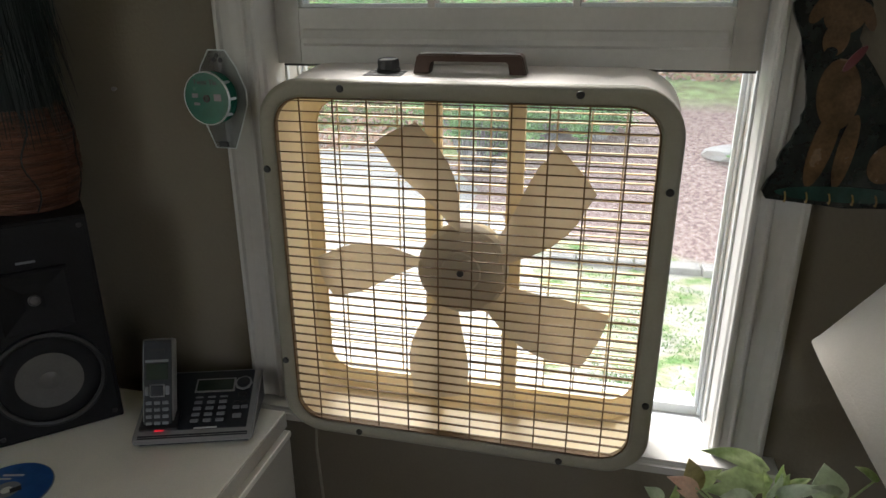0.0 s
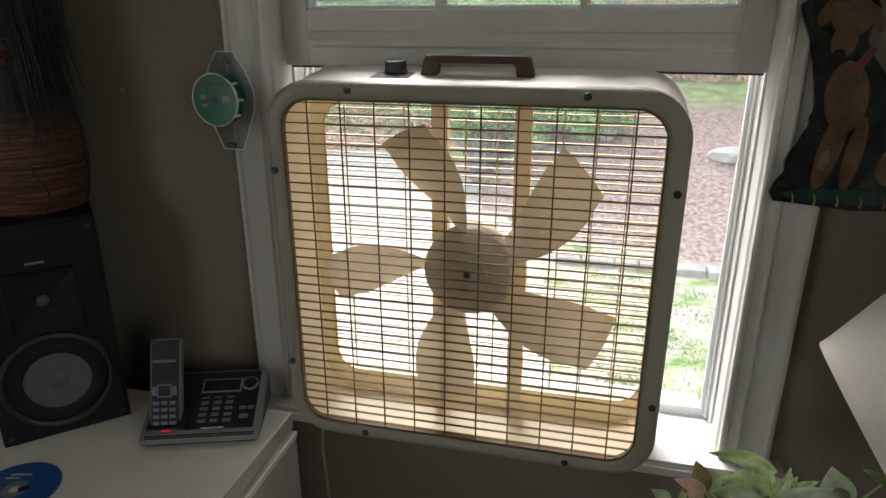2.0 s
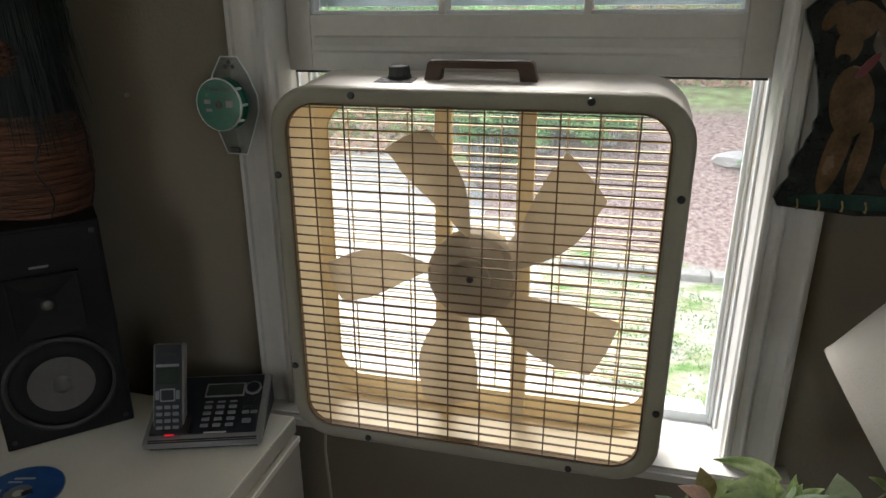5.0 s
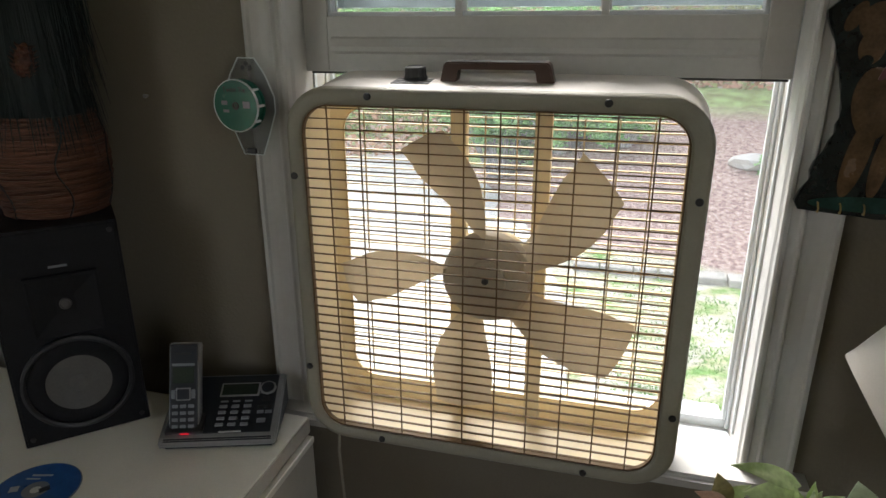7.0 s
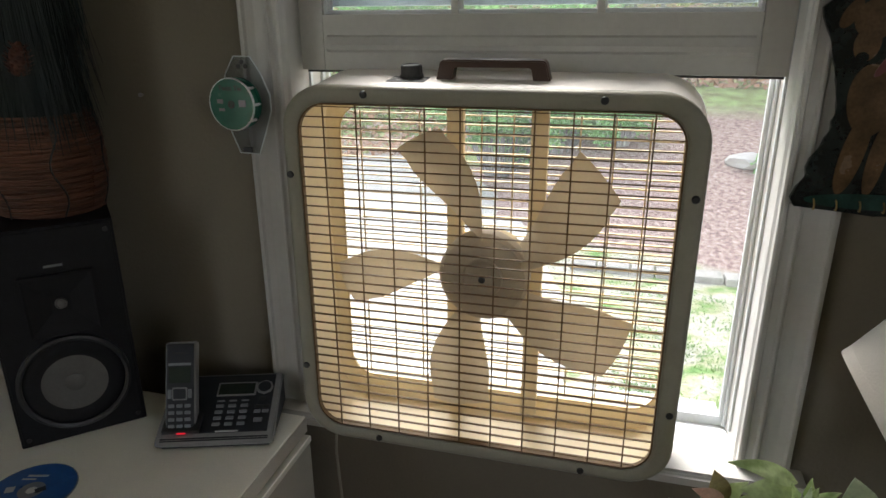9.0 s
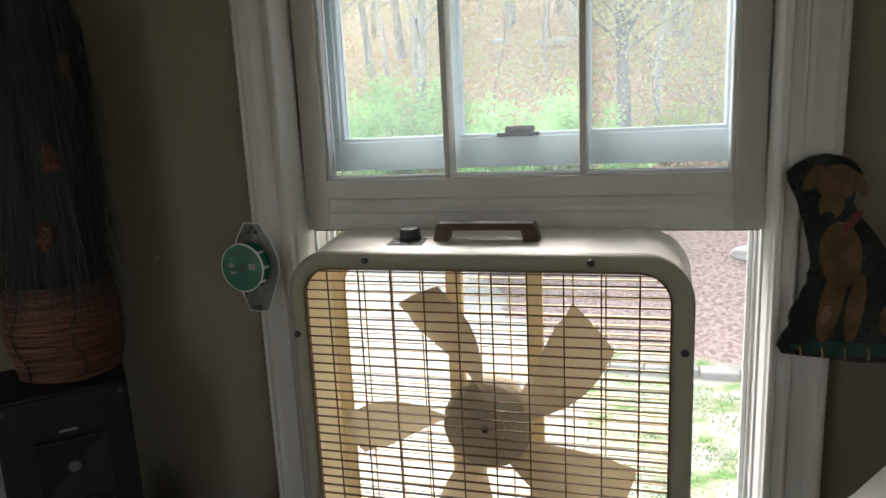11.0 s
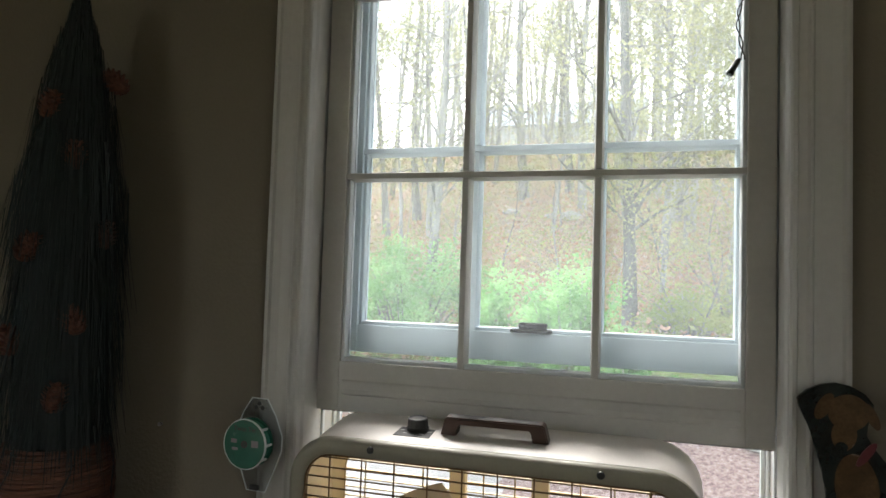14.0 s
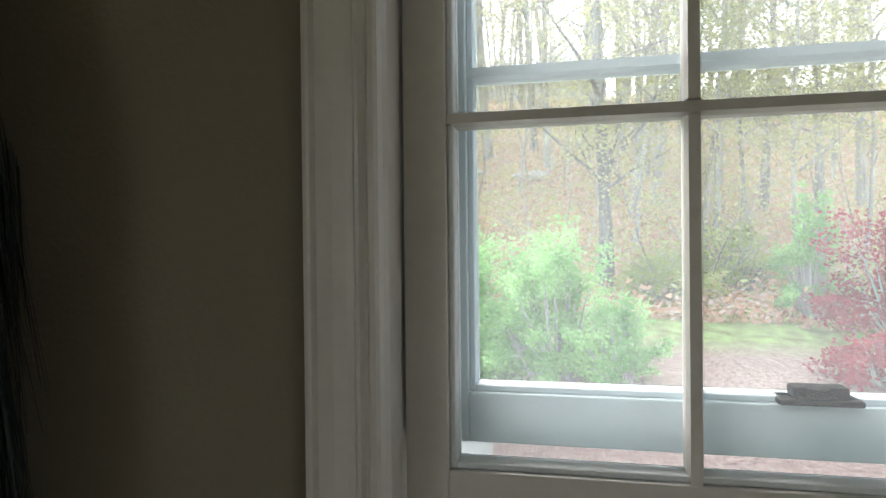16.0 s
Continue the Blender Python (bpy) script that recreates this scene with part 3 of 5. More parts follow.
        part("rib", box(x - 0.0011, x + 0.0011, FY + 0.1330, FY + 0.1342, FZ - 0.228, FZ + 0.228), REARSLAT, rear)
    # motor struts, motor, hub and blades
    for a, c in ((-0.072, -0.048), (0.052, 0.076)):
        part("strut", prism([(FX + a, FY + 0.112), (FX + a, FY + 0.128), (FX + a + 0.003, FY + 0.128), (FX + a + 0.003, FY + 0.115), (FX + c - 0.003, FY + 0.115), (FX + c - 0.003, FY + 0.128), (FX + c, FY + 0.128), (FX + c, FY + 0.112)], FZ - 0.262, FZ + 0.262), BEIGE, f, "cream upright motor strut")
    turn = Matrix.Translation((0.0565, 0, 1.1335)) @ Matrix.Rotation(radians(90), 4, "X")
    ring = lambda prof, n=40: lathe([(rr, -yy) for rr, yy in prof], n, turn)
    part("motor", ring([(0.060, FY + 0.1115), (0.062, FY + 0.106), (0.062, FY + 0.085), (0.055, FY + 0.078)]), BEIGE, f, "round cream motor housing", True)
    hub = part("hub", ring([(0.067, FY + 0.078), (0.067, FY + 0.056), (0.062, FY + 0.050), (0.030, FY + 0.049), (0.028, FY + 0.046), (0.010, FY + 0.045)]), BLADE, f, "round tan blade hub")
    part("hub_screw", ring([(0.005, FY + 0.045), (0.005, FY + 0.042), (0.003, FY + 0.041)], 16), DARK, hub, "dark centre screw")
    for k in range(5):
        a0 = radians(174 + 72 * k)
        b = bmesh.new()
        grid = []
        for i in range(9):
            u = i / 8
            rad = 0.060 + 0.165 * u
            row = []
            for j in range(7):
                v = j / 6 - 0.5
                width = radians(24 + 8 * math.sin(math.pi * min(1, u * 1.1))) * (1 - 0.35 * max(0, u - 0.75) * (2 if v > 0 else 0.6))
                a = a0 + v * width + radians(16) * u
                yy = FY + 0.066 + 0.050 * v * (1 - 0.35 * u) - 0.006 * math.cos(math.pi * v)
                row.append((0.0565 + rad * math.cos(a), yy, 1.1335 + rad * math.sin(a)))
            grid.append(row)
        fr = [[b.verts.new(p) for p in row] for row in grid]
        bk = [[b.verts.new((p[0], p[1] + 0.0022, p[2])) for p in row] for row in grid]
        for i in range(8):
            for j in range(6):
                b.faces.new((fr[i][j], fr[i][j + 1], fr[i + 1][j + 1], fr[i + 1][j]))
                b.faces.new((bk[i][j], bk[i + 1][j], bk[i + 1][j + 1], bk[i][j + 1]))
        edge = [(i, 0) for i in range(9)] + [(8, j) for j in range(1, 7)] + [(i, 6) for i in range(7, -1, -1)] + [(0, j) for j in range(5, 0, -1)]
        for (i, j), (p, q) in zip(edge, edge[1:] + edge[:1]):
            b.faces.new((fr[i][j], fr[p][q], bk[p][q], bk[i][j]))
        part("blade", b, BLADE, hub, "tan plastic fan blade", True)
    # front screws
    for x, z in ((-0.155, 0.265), (0.155, 0.265), (-0.270, 0.152), (0.271, 0.150), (-0.269, -0.152), (0.272, -0.155), (-0.153, -0.266), (0.159, -0.267)):
        m = Matrix.Translation((0.0575 + x, FY, 1.1325 + z)) @ Matrix.Rotation(radians(90), 4, "X")
        part("screw", lathe([(0.0052, -0.001), (0.0052, 0.0012), (0.0042, 0.0026), (0.0015, 0.003)], 14, m), DARK, f, "dark round screw head", True)
    # speed knob on its printed plate
    top = FZ + 0.2815
    tip = Matrix.Translation((0, 0.980, top)) @ Matrix.Rotation(radians(5.5), 4, "X") @ Matrix.Translation((0, -0.980, -top))
    kn = part("knob_plate", moved(box(-0.027, 0.027, -0.033, 0.033, top - 0.0020, top + 0.0010, 0.0004, 1), tip @ Matrix.Translation((-0.054, 0.982, 0))), DARK, f, "dark speed plate with faint print")
    for i in range(5):
        a = radians(20 + 35 * i)
        part("print_mark", moved(box(-0.054 + 0.022 * math.cos(a) - 0.003, -0.054 + 0.022 * math.cos(a) + 0.003, 0.982 - 0.026 * math.sin(a) - 0.001, 0.982 - 0.026 * math.sin(a) + 0.001, top + 0.0008, top + 0.0013), tip), LOGO, kn)
    b = bmesh.new()
    n = 48
    loops = []
    for rr, h in ((0.0165, 0.001), (0.0165, 0.004), (0.0150, 0.005), (0.0145, 0.0165), (0.0135, 0.018), (0.012, 0.0182), (0.011, 0.0172)):
        loops.append([(-0.054 + rr * (1 + (0.03 if i % 4 < 2 and 0.004 < h < 0.017 else 0)) * math.cos(2 * math.pi * i / n), 0.982 + rr * (1 + (0.03 if i % 4 < 2 and 0.004 < h < 0.017 else 0)) * math.sin(2 * math.pi * i / n), top + h) for i in range(n)])
    part("knob", moved(loft(loops, cap=True, bm=b), tip), DARK, f, "dark brown ribbed speed knob")
    # carrying handle
    hx0, hx1, hy = -0.013, 0.137, 0.980
    top -= 0.001
    outline = [(hx0 - 0.003, top), (hx0 + 0.003, top + 0.024), (hx0 + 0.007, top + 0.0275), (hx1 - 0.007, top + 0.0275), (hx1 - 0.003, top + 0.024), (hx1 + 0.003, top), (hx1 - 0.020, top), (hx1 - 0.021, top + 0.017), (hx1 - 0.025, top + 0.020), (hx0 + 0.025, top + 0.020), (hx0 + 0.021, top + 0.017), (hx0 + 0.020, top)]
    hb = prism(outline, hy - 0.011, hy + 0.011, "y")
    bmesh.ops.bevel(hb, geom=[e for e in hb.edges if abs(e.verts[0].co.y - e.verts[1].co.y) < 1e-5], offset=0.0018, segments=2, affect="EDGES")
    h = part("handle", moved(hb, tip), BROWN, f, "dark brown plastic carrying handle")
    part("handle_recess", moved(box(hx0 + 0.012, hx1 - 0.012, hy - 0.007, hy + 0.006, top + 0.0273, top + 0.0279), tip), DARK, h)
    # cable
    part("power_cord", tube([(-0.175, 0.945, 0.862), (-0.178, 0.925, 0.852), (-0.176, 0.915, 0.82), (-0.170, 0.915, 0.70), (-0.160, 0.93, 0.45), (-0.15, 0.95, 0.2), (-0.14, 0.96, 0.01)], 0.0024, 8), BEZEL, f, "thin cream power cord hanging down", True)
    return f


fan()


# ---- desk side ----
def desk():
    d = thing("desk", "white laminate desk with a beige edge beside the window", "desk", (-0.8, 0.4, 0))
    part("desktop", box(-1.50, -0.2430, -0.10, 0.9440, SILL - 0.0300, SILL, 0.002), DESK, d)
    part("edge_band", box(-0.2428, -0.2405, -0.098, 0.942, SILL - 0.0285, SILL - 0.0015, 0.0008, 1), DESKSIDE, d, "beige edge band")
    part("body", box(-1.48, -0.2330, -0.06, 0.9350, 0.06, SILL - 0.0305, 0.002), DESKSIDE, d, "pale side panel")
    # body's upper edge coloured white for the light it catches
    part("lit_ledge", box(-1.48, -0.2310, -0.06, 0.9360, SILL - 0.0420, SILL - 0.0310, 0.001, 1), DESK, d, "rail under the top, white for the light it catches")
    part("plinth", box(-1.45, -0.26, 0.0, 0.92, 0, 0.0595), DARK, d)


def speaker():
    a, ang = Vector((-0.630, 0.746, SILL)), 44.8
    place = Matrix.Translation(a) @ Matrix.Rotation(radians(ang), 4, "Z")
    s = thing("bookshelf_speaker", "black bookshelf loudspeaker with a pale cone on the desk", "speaker", a)
    P = lambda name, bm, m, lab="", par=None, smooth=False: part(name, moved(bm, place), m, par or s, lab, smooth)
    P("cabinet", box(0, 0.181, 0.0, 0.170, 0, 0.352, 0.003), BLACKVINYL)
    P("baffle", box(0.004, 0.177, -0.004, 0.001, 0.004, 0.348, 0.002), RUBBER)
    fwd = lambda u, h: Matrix.Translation((u, -0.004, h)) @ Matrix.Rotation(radians(90), 4, "X")
    # square horn
    hz, hu = 0.232, 0.093
    sq = lambda w, y: [(hu - w, y, hz - w), (hu + w, y, hz - w), (hu + w, y, hz + w), (hu - w, y, hz + w)]
    horn = P("horn", loft([sq(0.049, -0.004), sq(0.049, -0.0150), sq(0.046, -0.0155), sq(0.043, -0.0140), sq(0.026, -0.0080), sq(0.013, -0.0048)]), RUBBER, "square black horn")
    P("tweeter", lathe([(0.0085, 0.0), (0.0083, 0.003), (0.0075, 0.0040), (0.0065, 0.0030), (0.004, 0.0045), (0.002, 0.005)], 24, fwd(hu, hz)), CONE, "small silver dome", horn, True)
    # woofer
    wz, wu = 0.101, 0.090
    woof = P("woofer_ring", lathe([(0.079, 0.0), (0.079, 0.010), (0.075, 0.012), (0.071, 0.010), (0.071, 0.004)], 48, fwd(wu, wz), cap=False), DARK, "black ring", None, True)
    P("surround", lathe([(0.0712, 0.006), (0.066, 0.0105), (0.058, 0.0125), (0.051, 0.0115), (0.0455, 0.0085)], 48, fwd(wu, wz), cap=False), RUBBER, "black rubber surround", woof, True)
    P("cone", lathe([(0.0462, 0.0090), (0.038, 0.0055), (0.026, 0.0012), (0.0215, 0.0006)], 48, fwd(wu, wz)), CONE, "pale grey cone", woof, True)
    P("dust_cap", lathe([(0.0225, 0.0008), (0.0215, 0.0040), (0.017, 0.0080), (0.010, 0.0108), (0.003, 0.0118)], 40, fwd(wu, wz)), CONE, "domed centre cap", woof, True)
    # maker's mark as a plain bar, and the short model mark
    P("badge", box(0.080, 0.105, -0.0050, -0.0042, 0.2905, 0.2940), KEY, "pale maker's bar")
    for i, w in enumerate((0.0015, 0.004, 0.004, 0.004)):
        P("mark", box(0.079 + 0.0075 * i, 0.079 + 0.0075 * i + w, -0.0050, -0.0042, 0.178, 0.1815), KEY)
    for u, z in ((0.012, 0.015), (0.169, 0.015), (0.012, 0.337), (0.169, 0.337)):
        P("grille_socket", lathe([(0.004, 0.0), (0.004, 0.001), (0.0025, 0.0012)], 12, fwd(u, z)), DARK)
    return s


def basket_tree():
    cx, cy, zb = -0.632, 0.900, SILL + 0.3525
    k = thing("wicker_basket", "reddish-brown wicker basket on the loudspeaker", "basket", (cx, cy, zb))
    rad = lambda h: 0.066 + 0.019 * math.sin(math.pi * min(1, (h + 0.02) / 0.20))
    part("basket_wall", lathe([(rad(h) - 0.004, zb + h) for h in (0.0, 0.03, 0.06, 0.09, 0.12, 0.150)], 36, pose(cx, cy, 0)), WICKER, k, "woven backing", True)
    for i in range(26):
        h = 0.003 + i * 0.0058
        r = rad(h)
        ph = random.random() * 6
        pts = [(cx + (r + 0.0012 * math.sin(5 * a + ph)) * math.cos(a), cy + (r + 0.0012 * math.sin(5 * a + ph)) * math.sin(a), zb + h + 0.0016 * math.sin(2 * a + ph)) for a in [2 * math.pi * j / 28 for j in range(29)]]
        part("withe", tube(pts, 0.0029 + 0.0006 * random.random(), 5), WICKER, k, "", True)
    for i in range(6):
        a = radians(-95 + 60 * i)
        pts = [(cx + (rad(h) + 0.003) * math.cos(a + 0.1 * math.sin(h * 60)), cy + (rad(h) + 0.003) * math.sin(a + 0.1 * math.sin(h * 60)), zb + h) for h in [0.15 * j / 14 for j in range(15)]]
        part("binding", tube(pts, 0.0015, 5), DARK, k, "dark binding cord", True)
    # dried fir bundle shaped as a slim tree
    t = thing("artificial_fir", "slim dark green artificial fir with pine cones in the basket", "artificial tree", (cx, cy, zb + 0.02))
    z0, z1 = zb + 0.135, 2.105
    prof = lambda z: 0.084 * min(1.0, ((z1 - z) / 0.32)) ** 0.75 * (1.0 - 0.12 * max(0, (1.6 - z)))
    part("stem", tube([(cx, cy, zb + 0.004), (cx, cy, z1 - 0.03)], [0.008, 0.003], 8), BARK, t)
    part("core", lathe([(0.06, z0 - 0.02), (0.070, z0 + 0.1), (0.066, 1.75), (0.044, 1.92), (0.014, 2.05)], 20, pose(cx, cy, 0)), NEEDLE, t, "dense inner needles", True)
    rnd = random.Random(5)
    vs, fs = [], []
    for i in range(9000):
        zt = z0 + 0.02 + (z1 - z0 - 0.02) * (rnd.random() ** 0.9)
        a = rnd.uniform(0, 2 * math.pi)
        r0 = prof(zt) * rnd.uniform(0.55, 1.0) * (0.86 + 0.22 * abs(math.sin(15 * zt + 0.8 * math.sin(2 * a))) + 0.10 * noise.noise((zt * 9, a, 0)))
        ln = rnd.uniform(0.06, 0.15)
        spread = rnd.uniform(-0.05, 0.19) * (1 if rnd.random() < 0.92 else 1.6)
        bend = rnd.uniform(-0.15, 0.15)
        p0 = Vector((cx + r0 * math.cos(a), cy + r0 * math.sin(a), zt))
        p1 = p0 + Vector((math.cos(a + bend) * spread * ln, math.sin(a + bend) * spread * ln, -ln))
        if p1.z < zb + 0.09:
            p1.z = zb + 0.09 + rnd.random() * 0.03
        if p1.y > 0.992:
            p1.y = 0.992
        if p0.y > 0.992:
            p0.y = 0.992
        w = Vector((-math.sin(a + rnd.uniform(-1, 1)), math.cos(a + rnd.uniform(-1, 1)), 0)) * rnd.uniform(0.0006, 0.0012)
        j = len(vs)
        vs += [p0 - w, p0 + w, p1 + w * 0.3, p1 - w * 0.3]
        fs.append((j, j + 1, j + 2, j + 3))
    tagged(soup("needles", vs, fs, NEEDLE, t, "long drooping dark green needles"), kind="stuff")
    # pine cones facing the room
    for x, y, z, tilt in ((-0.632, 0.852, 1.890, 20), (-0.590, 0.862, 1.811, 0), (-0.655, 0.822, 1.524, -25), (-0.571, 0.858, 1.556, -35), (-0.582, 0.930, 1.945, -50), (-0.565, 0.905, 1.690, 10), (-0.628, 0.822, 1.665, 30), (-0.585, 0.846, 1.440, 15)):
        b = lathe([(0.004, -0.022), (0.010, -0.016), (0.0125, -0.004), (0.011, 0.010), (0.006, 0.020), (0.002, 0.024)], 14)
        for ring in range(7):
            for q in range(9):
                aa = 2 * math.pi * (q + 0.5 * (ring % 2)) / 9
                hh = -0.018 + ring * 0.0062
                rr = 0.0115 * math.sin(math.pi * (hh + 0.028) / 0.056) + 0.0015
                c = Vector((rr * math.cos(aa), rr * math.sin(aa), hh))
                o = Vector((math.cos(aa), math.sin(aa), 0))
                s_ = Vector((-math.sin(aa), math.cos(aa), 0)) * 0.0035
                v = [b.verts.new(c - s_), b.verts.new(c + s_), b.verts.new(c + o * 0.006 + s_ * 0.5 + Vector((0, 0, 0.003))), b.verts.new(c + o * 0.006 - s_ * 0.5 + Vector((0, 0, 0.003))), b.verts.new(c - Vector((0, 0, 0.003)))]
                b.faces.new((v[0], v[1], v[2], v[3])), b.faces.new((v[0], v[4], v[1])), b.faces.new((v[1], v[4], v[2])), b.faces.new((v[4], v[3], v[2])), b.faces.new((v[0], v[3], v[4]))
        part("pine_cone", moved(b, Matrix.Translation((x, y, z)) @ Matrix.Rotation(radians(tilt), 4, "Y") @ Matrix.Scale(1.05, 4)), PINECONE, t, "brown pine cone")


def phone():
    place = Matrix.Translation((-0.424, 0.795, SILL)) @ Matrix.Rotation(radians(18.7), 4, "Z")
    p = thing("cordless_phone", "dark blue-grey cordless phone base with silver rim on the desk", "telephone", (-0.35, 0.87, SILL))
    P = lambda name, bm, m, lab="", par=None, smooth=False: part(name, moved(bm, place), m, par or p, lab, smooth)
    W, DEP, H0, H1 = 0.179, 0.135, 0.016, 0.062
    # wedge base with a silver skirt
    wedge = prism([(0.0, 0.0), (0.0, H0), (0.006, H0 + 0.004), (DEP - 0.012, H1), (DEP, H1 - 0.010), (DEP, 0.0)], 0.0, W, "x")
    bmesh.ops.bevel(wedge, geom=list(wedge.edges), offset=0.0065, segments=4, affect="EDGES")
    P("base", wedge, PHONE, "dark base body")
    rim = prism([(-0.0015, 0.006), (-0.0015, H0 - 0.002), (0.0045, H0 + 0.0035), (DEP - 0.013, H1 + 0.0002), (DEP + 0.0008, H1 - 0.009), (DEP + 0.0008, H1 - 0.016), (DEP - 0.013, H1 - 0.007), (0.004, H0 - 0.006)], -0.0012, W + 0.0012, "x")
    bmesh.ops.bevel(rim, geom=list(rim.edges), offset=0.0022, segments=3, affect="EDGES")
    P("silver_rim", rim, CHROME, "silver rim round the base")
    slope = math.atan2(H1 - H0 - 0.004, DEP - 0.018)
    top = Matrix.Translation((0, 0.006, H0 + 0.0045)) @ Matrix.Rotation(slope, 4, "X")
    T = lambda bm: moved(bm, top)
    L = (DEP - 0.018) / math.cos(slope)
    face = P("top_panel", T(box(0.007, W - 0.009, 0.006, L - 0.004, -0.002, 0.0018, 0.0015)), PHONE, "dark blue-grey top panel")
    P("display_frame", T(box(0.078, 0.142, 0.076, 0.104, 0.0014, 0.0028, 0.001, 1)), CHROME, "silver display frame", face)
    P("display", T(box(0.081, 0.139, 0.079, 0.101, 0.0026, 0.0033)), LCD, "blank grey display", face)
    P("pad_frame", T(lathe([(0.0145, 0.0012), (0.0145, 0.0030), (0.0125, 0.0036)], 8, pose(0.155, 0.092, 0))), CHROME, "silver surround", face)
    P("navigation_pad", T(lathe([(0.0105, 0.0030), (0.0105, 0.0050), (0.0080, 0.0056)], 24, pose(0.155, 0.092, 0))), PHONE, "square menu pad", face)
    P("button", T(box(0.149, 0.162, 0.064, 0.072, 0.0028, 0.0042, 0.001, 1)), DARK, "", face)
    for c in range(3):
        for r in range(5):
            P("key", T(box(0.082 + 0.0195 * c, 0.0945 + 0.0195 * c, 0.017 + 0.0118 * r, (0.0235 if r < 4 else 0.0205) + 0.0118 * r, 0.0014, 0.0036, 0.0010, 1)), KEY, "pale number key", face)
    for c in range(2):
        for r in range(2):
            P("button", T(box(0.144 + 0.013 * c, 0.155 + 0.013 * c, 0.040 + 0.010 * r, 0.0465 + 0.010 * r, 0.0014, 0.0030, 0.001, 1)), DARK if r else KEY, "", face)
    P("speaker_key", T(box(0.146, 0.160, 0.022, 0.031, 0.0014, 0.0032, 0.001, 1)), KEY, "", face)
    P("print_bar", T(box(0.090, 0.125, 0.006, 0.0085, 0.0014, 0.0021)), LOGO, "", face)
    cradle = P("cradle", T(box(0.008, 0.066, 0.004, 0.040, 0.001, 0.008, 0.003)), DARK, "dark cradle")
    P("charge_light", moved(box(0.032, 0.046, -0.0012, 0.0004, 0.0035, 0.0060, 0.0003, 1), top @ Matrix.Translation((0, 0.0038, 0))), LED, "lit red charge lamp", cradle)
    # handset, leaning back in the cradle
    hs = thing("cordless_handset", "dark cordless handset with silver side standing in its cradle", "telephone", (-0.40, 0.84, SILL + 0.03))
    lean = place @ Matrix.Translation((0.012, 0.010, 0.014)) @ Matrix.Rotation(radians(-24), 4, "X")
    Q = lambda name, bm, m, lab="", par=None: part(name, moved(bm, lean), m, par or hs, lab)
    Q("body", box(0.0, 0.047, 0.0, 0.022, 0.0, 0.151, 0.005, 3), CHROME, "silver side shell")
    fr = Q("front_panel", box(0.002, 0.045, -0.002, 0.003, 0.002, 0.149, 0.002), PHONE, "dark front panel")
    Q("earpiece", box(0.012, 0.035, -0.0026, -0.0016, 0.132, 0.136), DARK, "", fr)
    Q("display", box(0.007, 0.040, -0.0028, -0.0018, 0.088, 0.113, 0.0004, 1), LCD, "grey display", fr)
    Q("display_bar", box(0.006, 0.041, -0.0028, -0.0018, 0.115, 0.119), KEY, "", fr)
    Q("menu_pad", box(0.014, 0.033, -0.004, -0.0018, 0.063, 0.079, 0.002), PHONE, "", fr)
    Q("menu_ring", box(0.012, 0.035, -0.003, -0.0017, 0.061, 0.081, 0.001, 1), CHROME, "", fr)
    for x in (0.005, 0.036):
        Q("key", box(x, x + 0.006, -0.003, -0.0018, 0.064, 0.078, 0.0008, 1), KEY, "", fr)
    for r in range(4):
        for c in range(3):
            Q("key", box(0.006 + 0.0125 * c, 0.0155 + 0.0125 * c, -0.0032, -0.0018, 0.018 + 0.0105 * r, 0.0235 + 0.0105 * r, 0.0008, 1), KEY, "", fr)
    for x in (0.006, 0.031):
        Q("key", box(x, x + 0.010, -0.003, -0.0018, 0.008, 0.0125, 0.0008, 1), KEY, "", fr)


def disc():
    d = thing("compact_disc", "blue printed disc lying on the desk", "disc", (-0.538, 0.673, SILL))
    at = pose(-0.538, 0.673, SILL)
    part("disc", lathe([(0.0075, 0.0), (0.060, 0.0), (0.060, 0.0012), (0.0075, 0.0012)], 64, at, cap=False), CHROME, d)
    part("label", lathe([(0.018, 0.0013), (0.0585, 0.0013), (0.0585, 0.0016), (0.018, 0.0016)], 64, at, cap=False), CDBLUE, d, "blue printed face")
    for x, y, w, h, r in ((-0.015, 0.028, 0.03, 0.004, 15), (-0.022, 0.018, 0.02, 0.003, 15), (-0.03, -0.008, 0.012, 0.012, 30), (0.02, -0.03, 0.016, 0.007, 5), (0.012, 0.004, 0.014, 0.010, 50)):
        part("print", moved(box(-w / 2, w / 2, -h / 2, h / 2, 0.0016, 0.0020), at @ pose(x, y, 0, 0, 0, r)), LOGO if w != 0.014 else DARK, d)


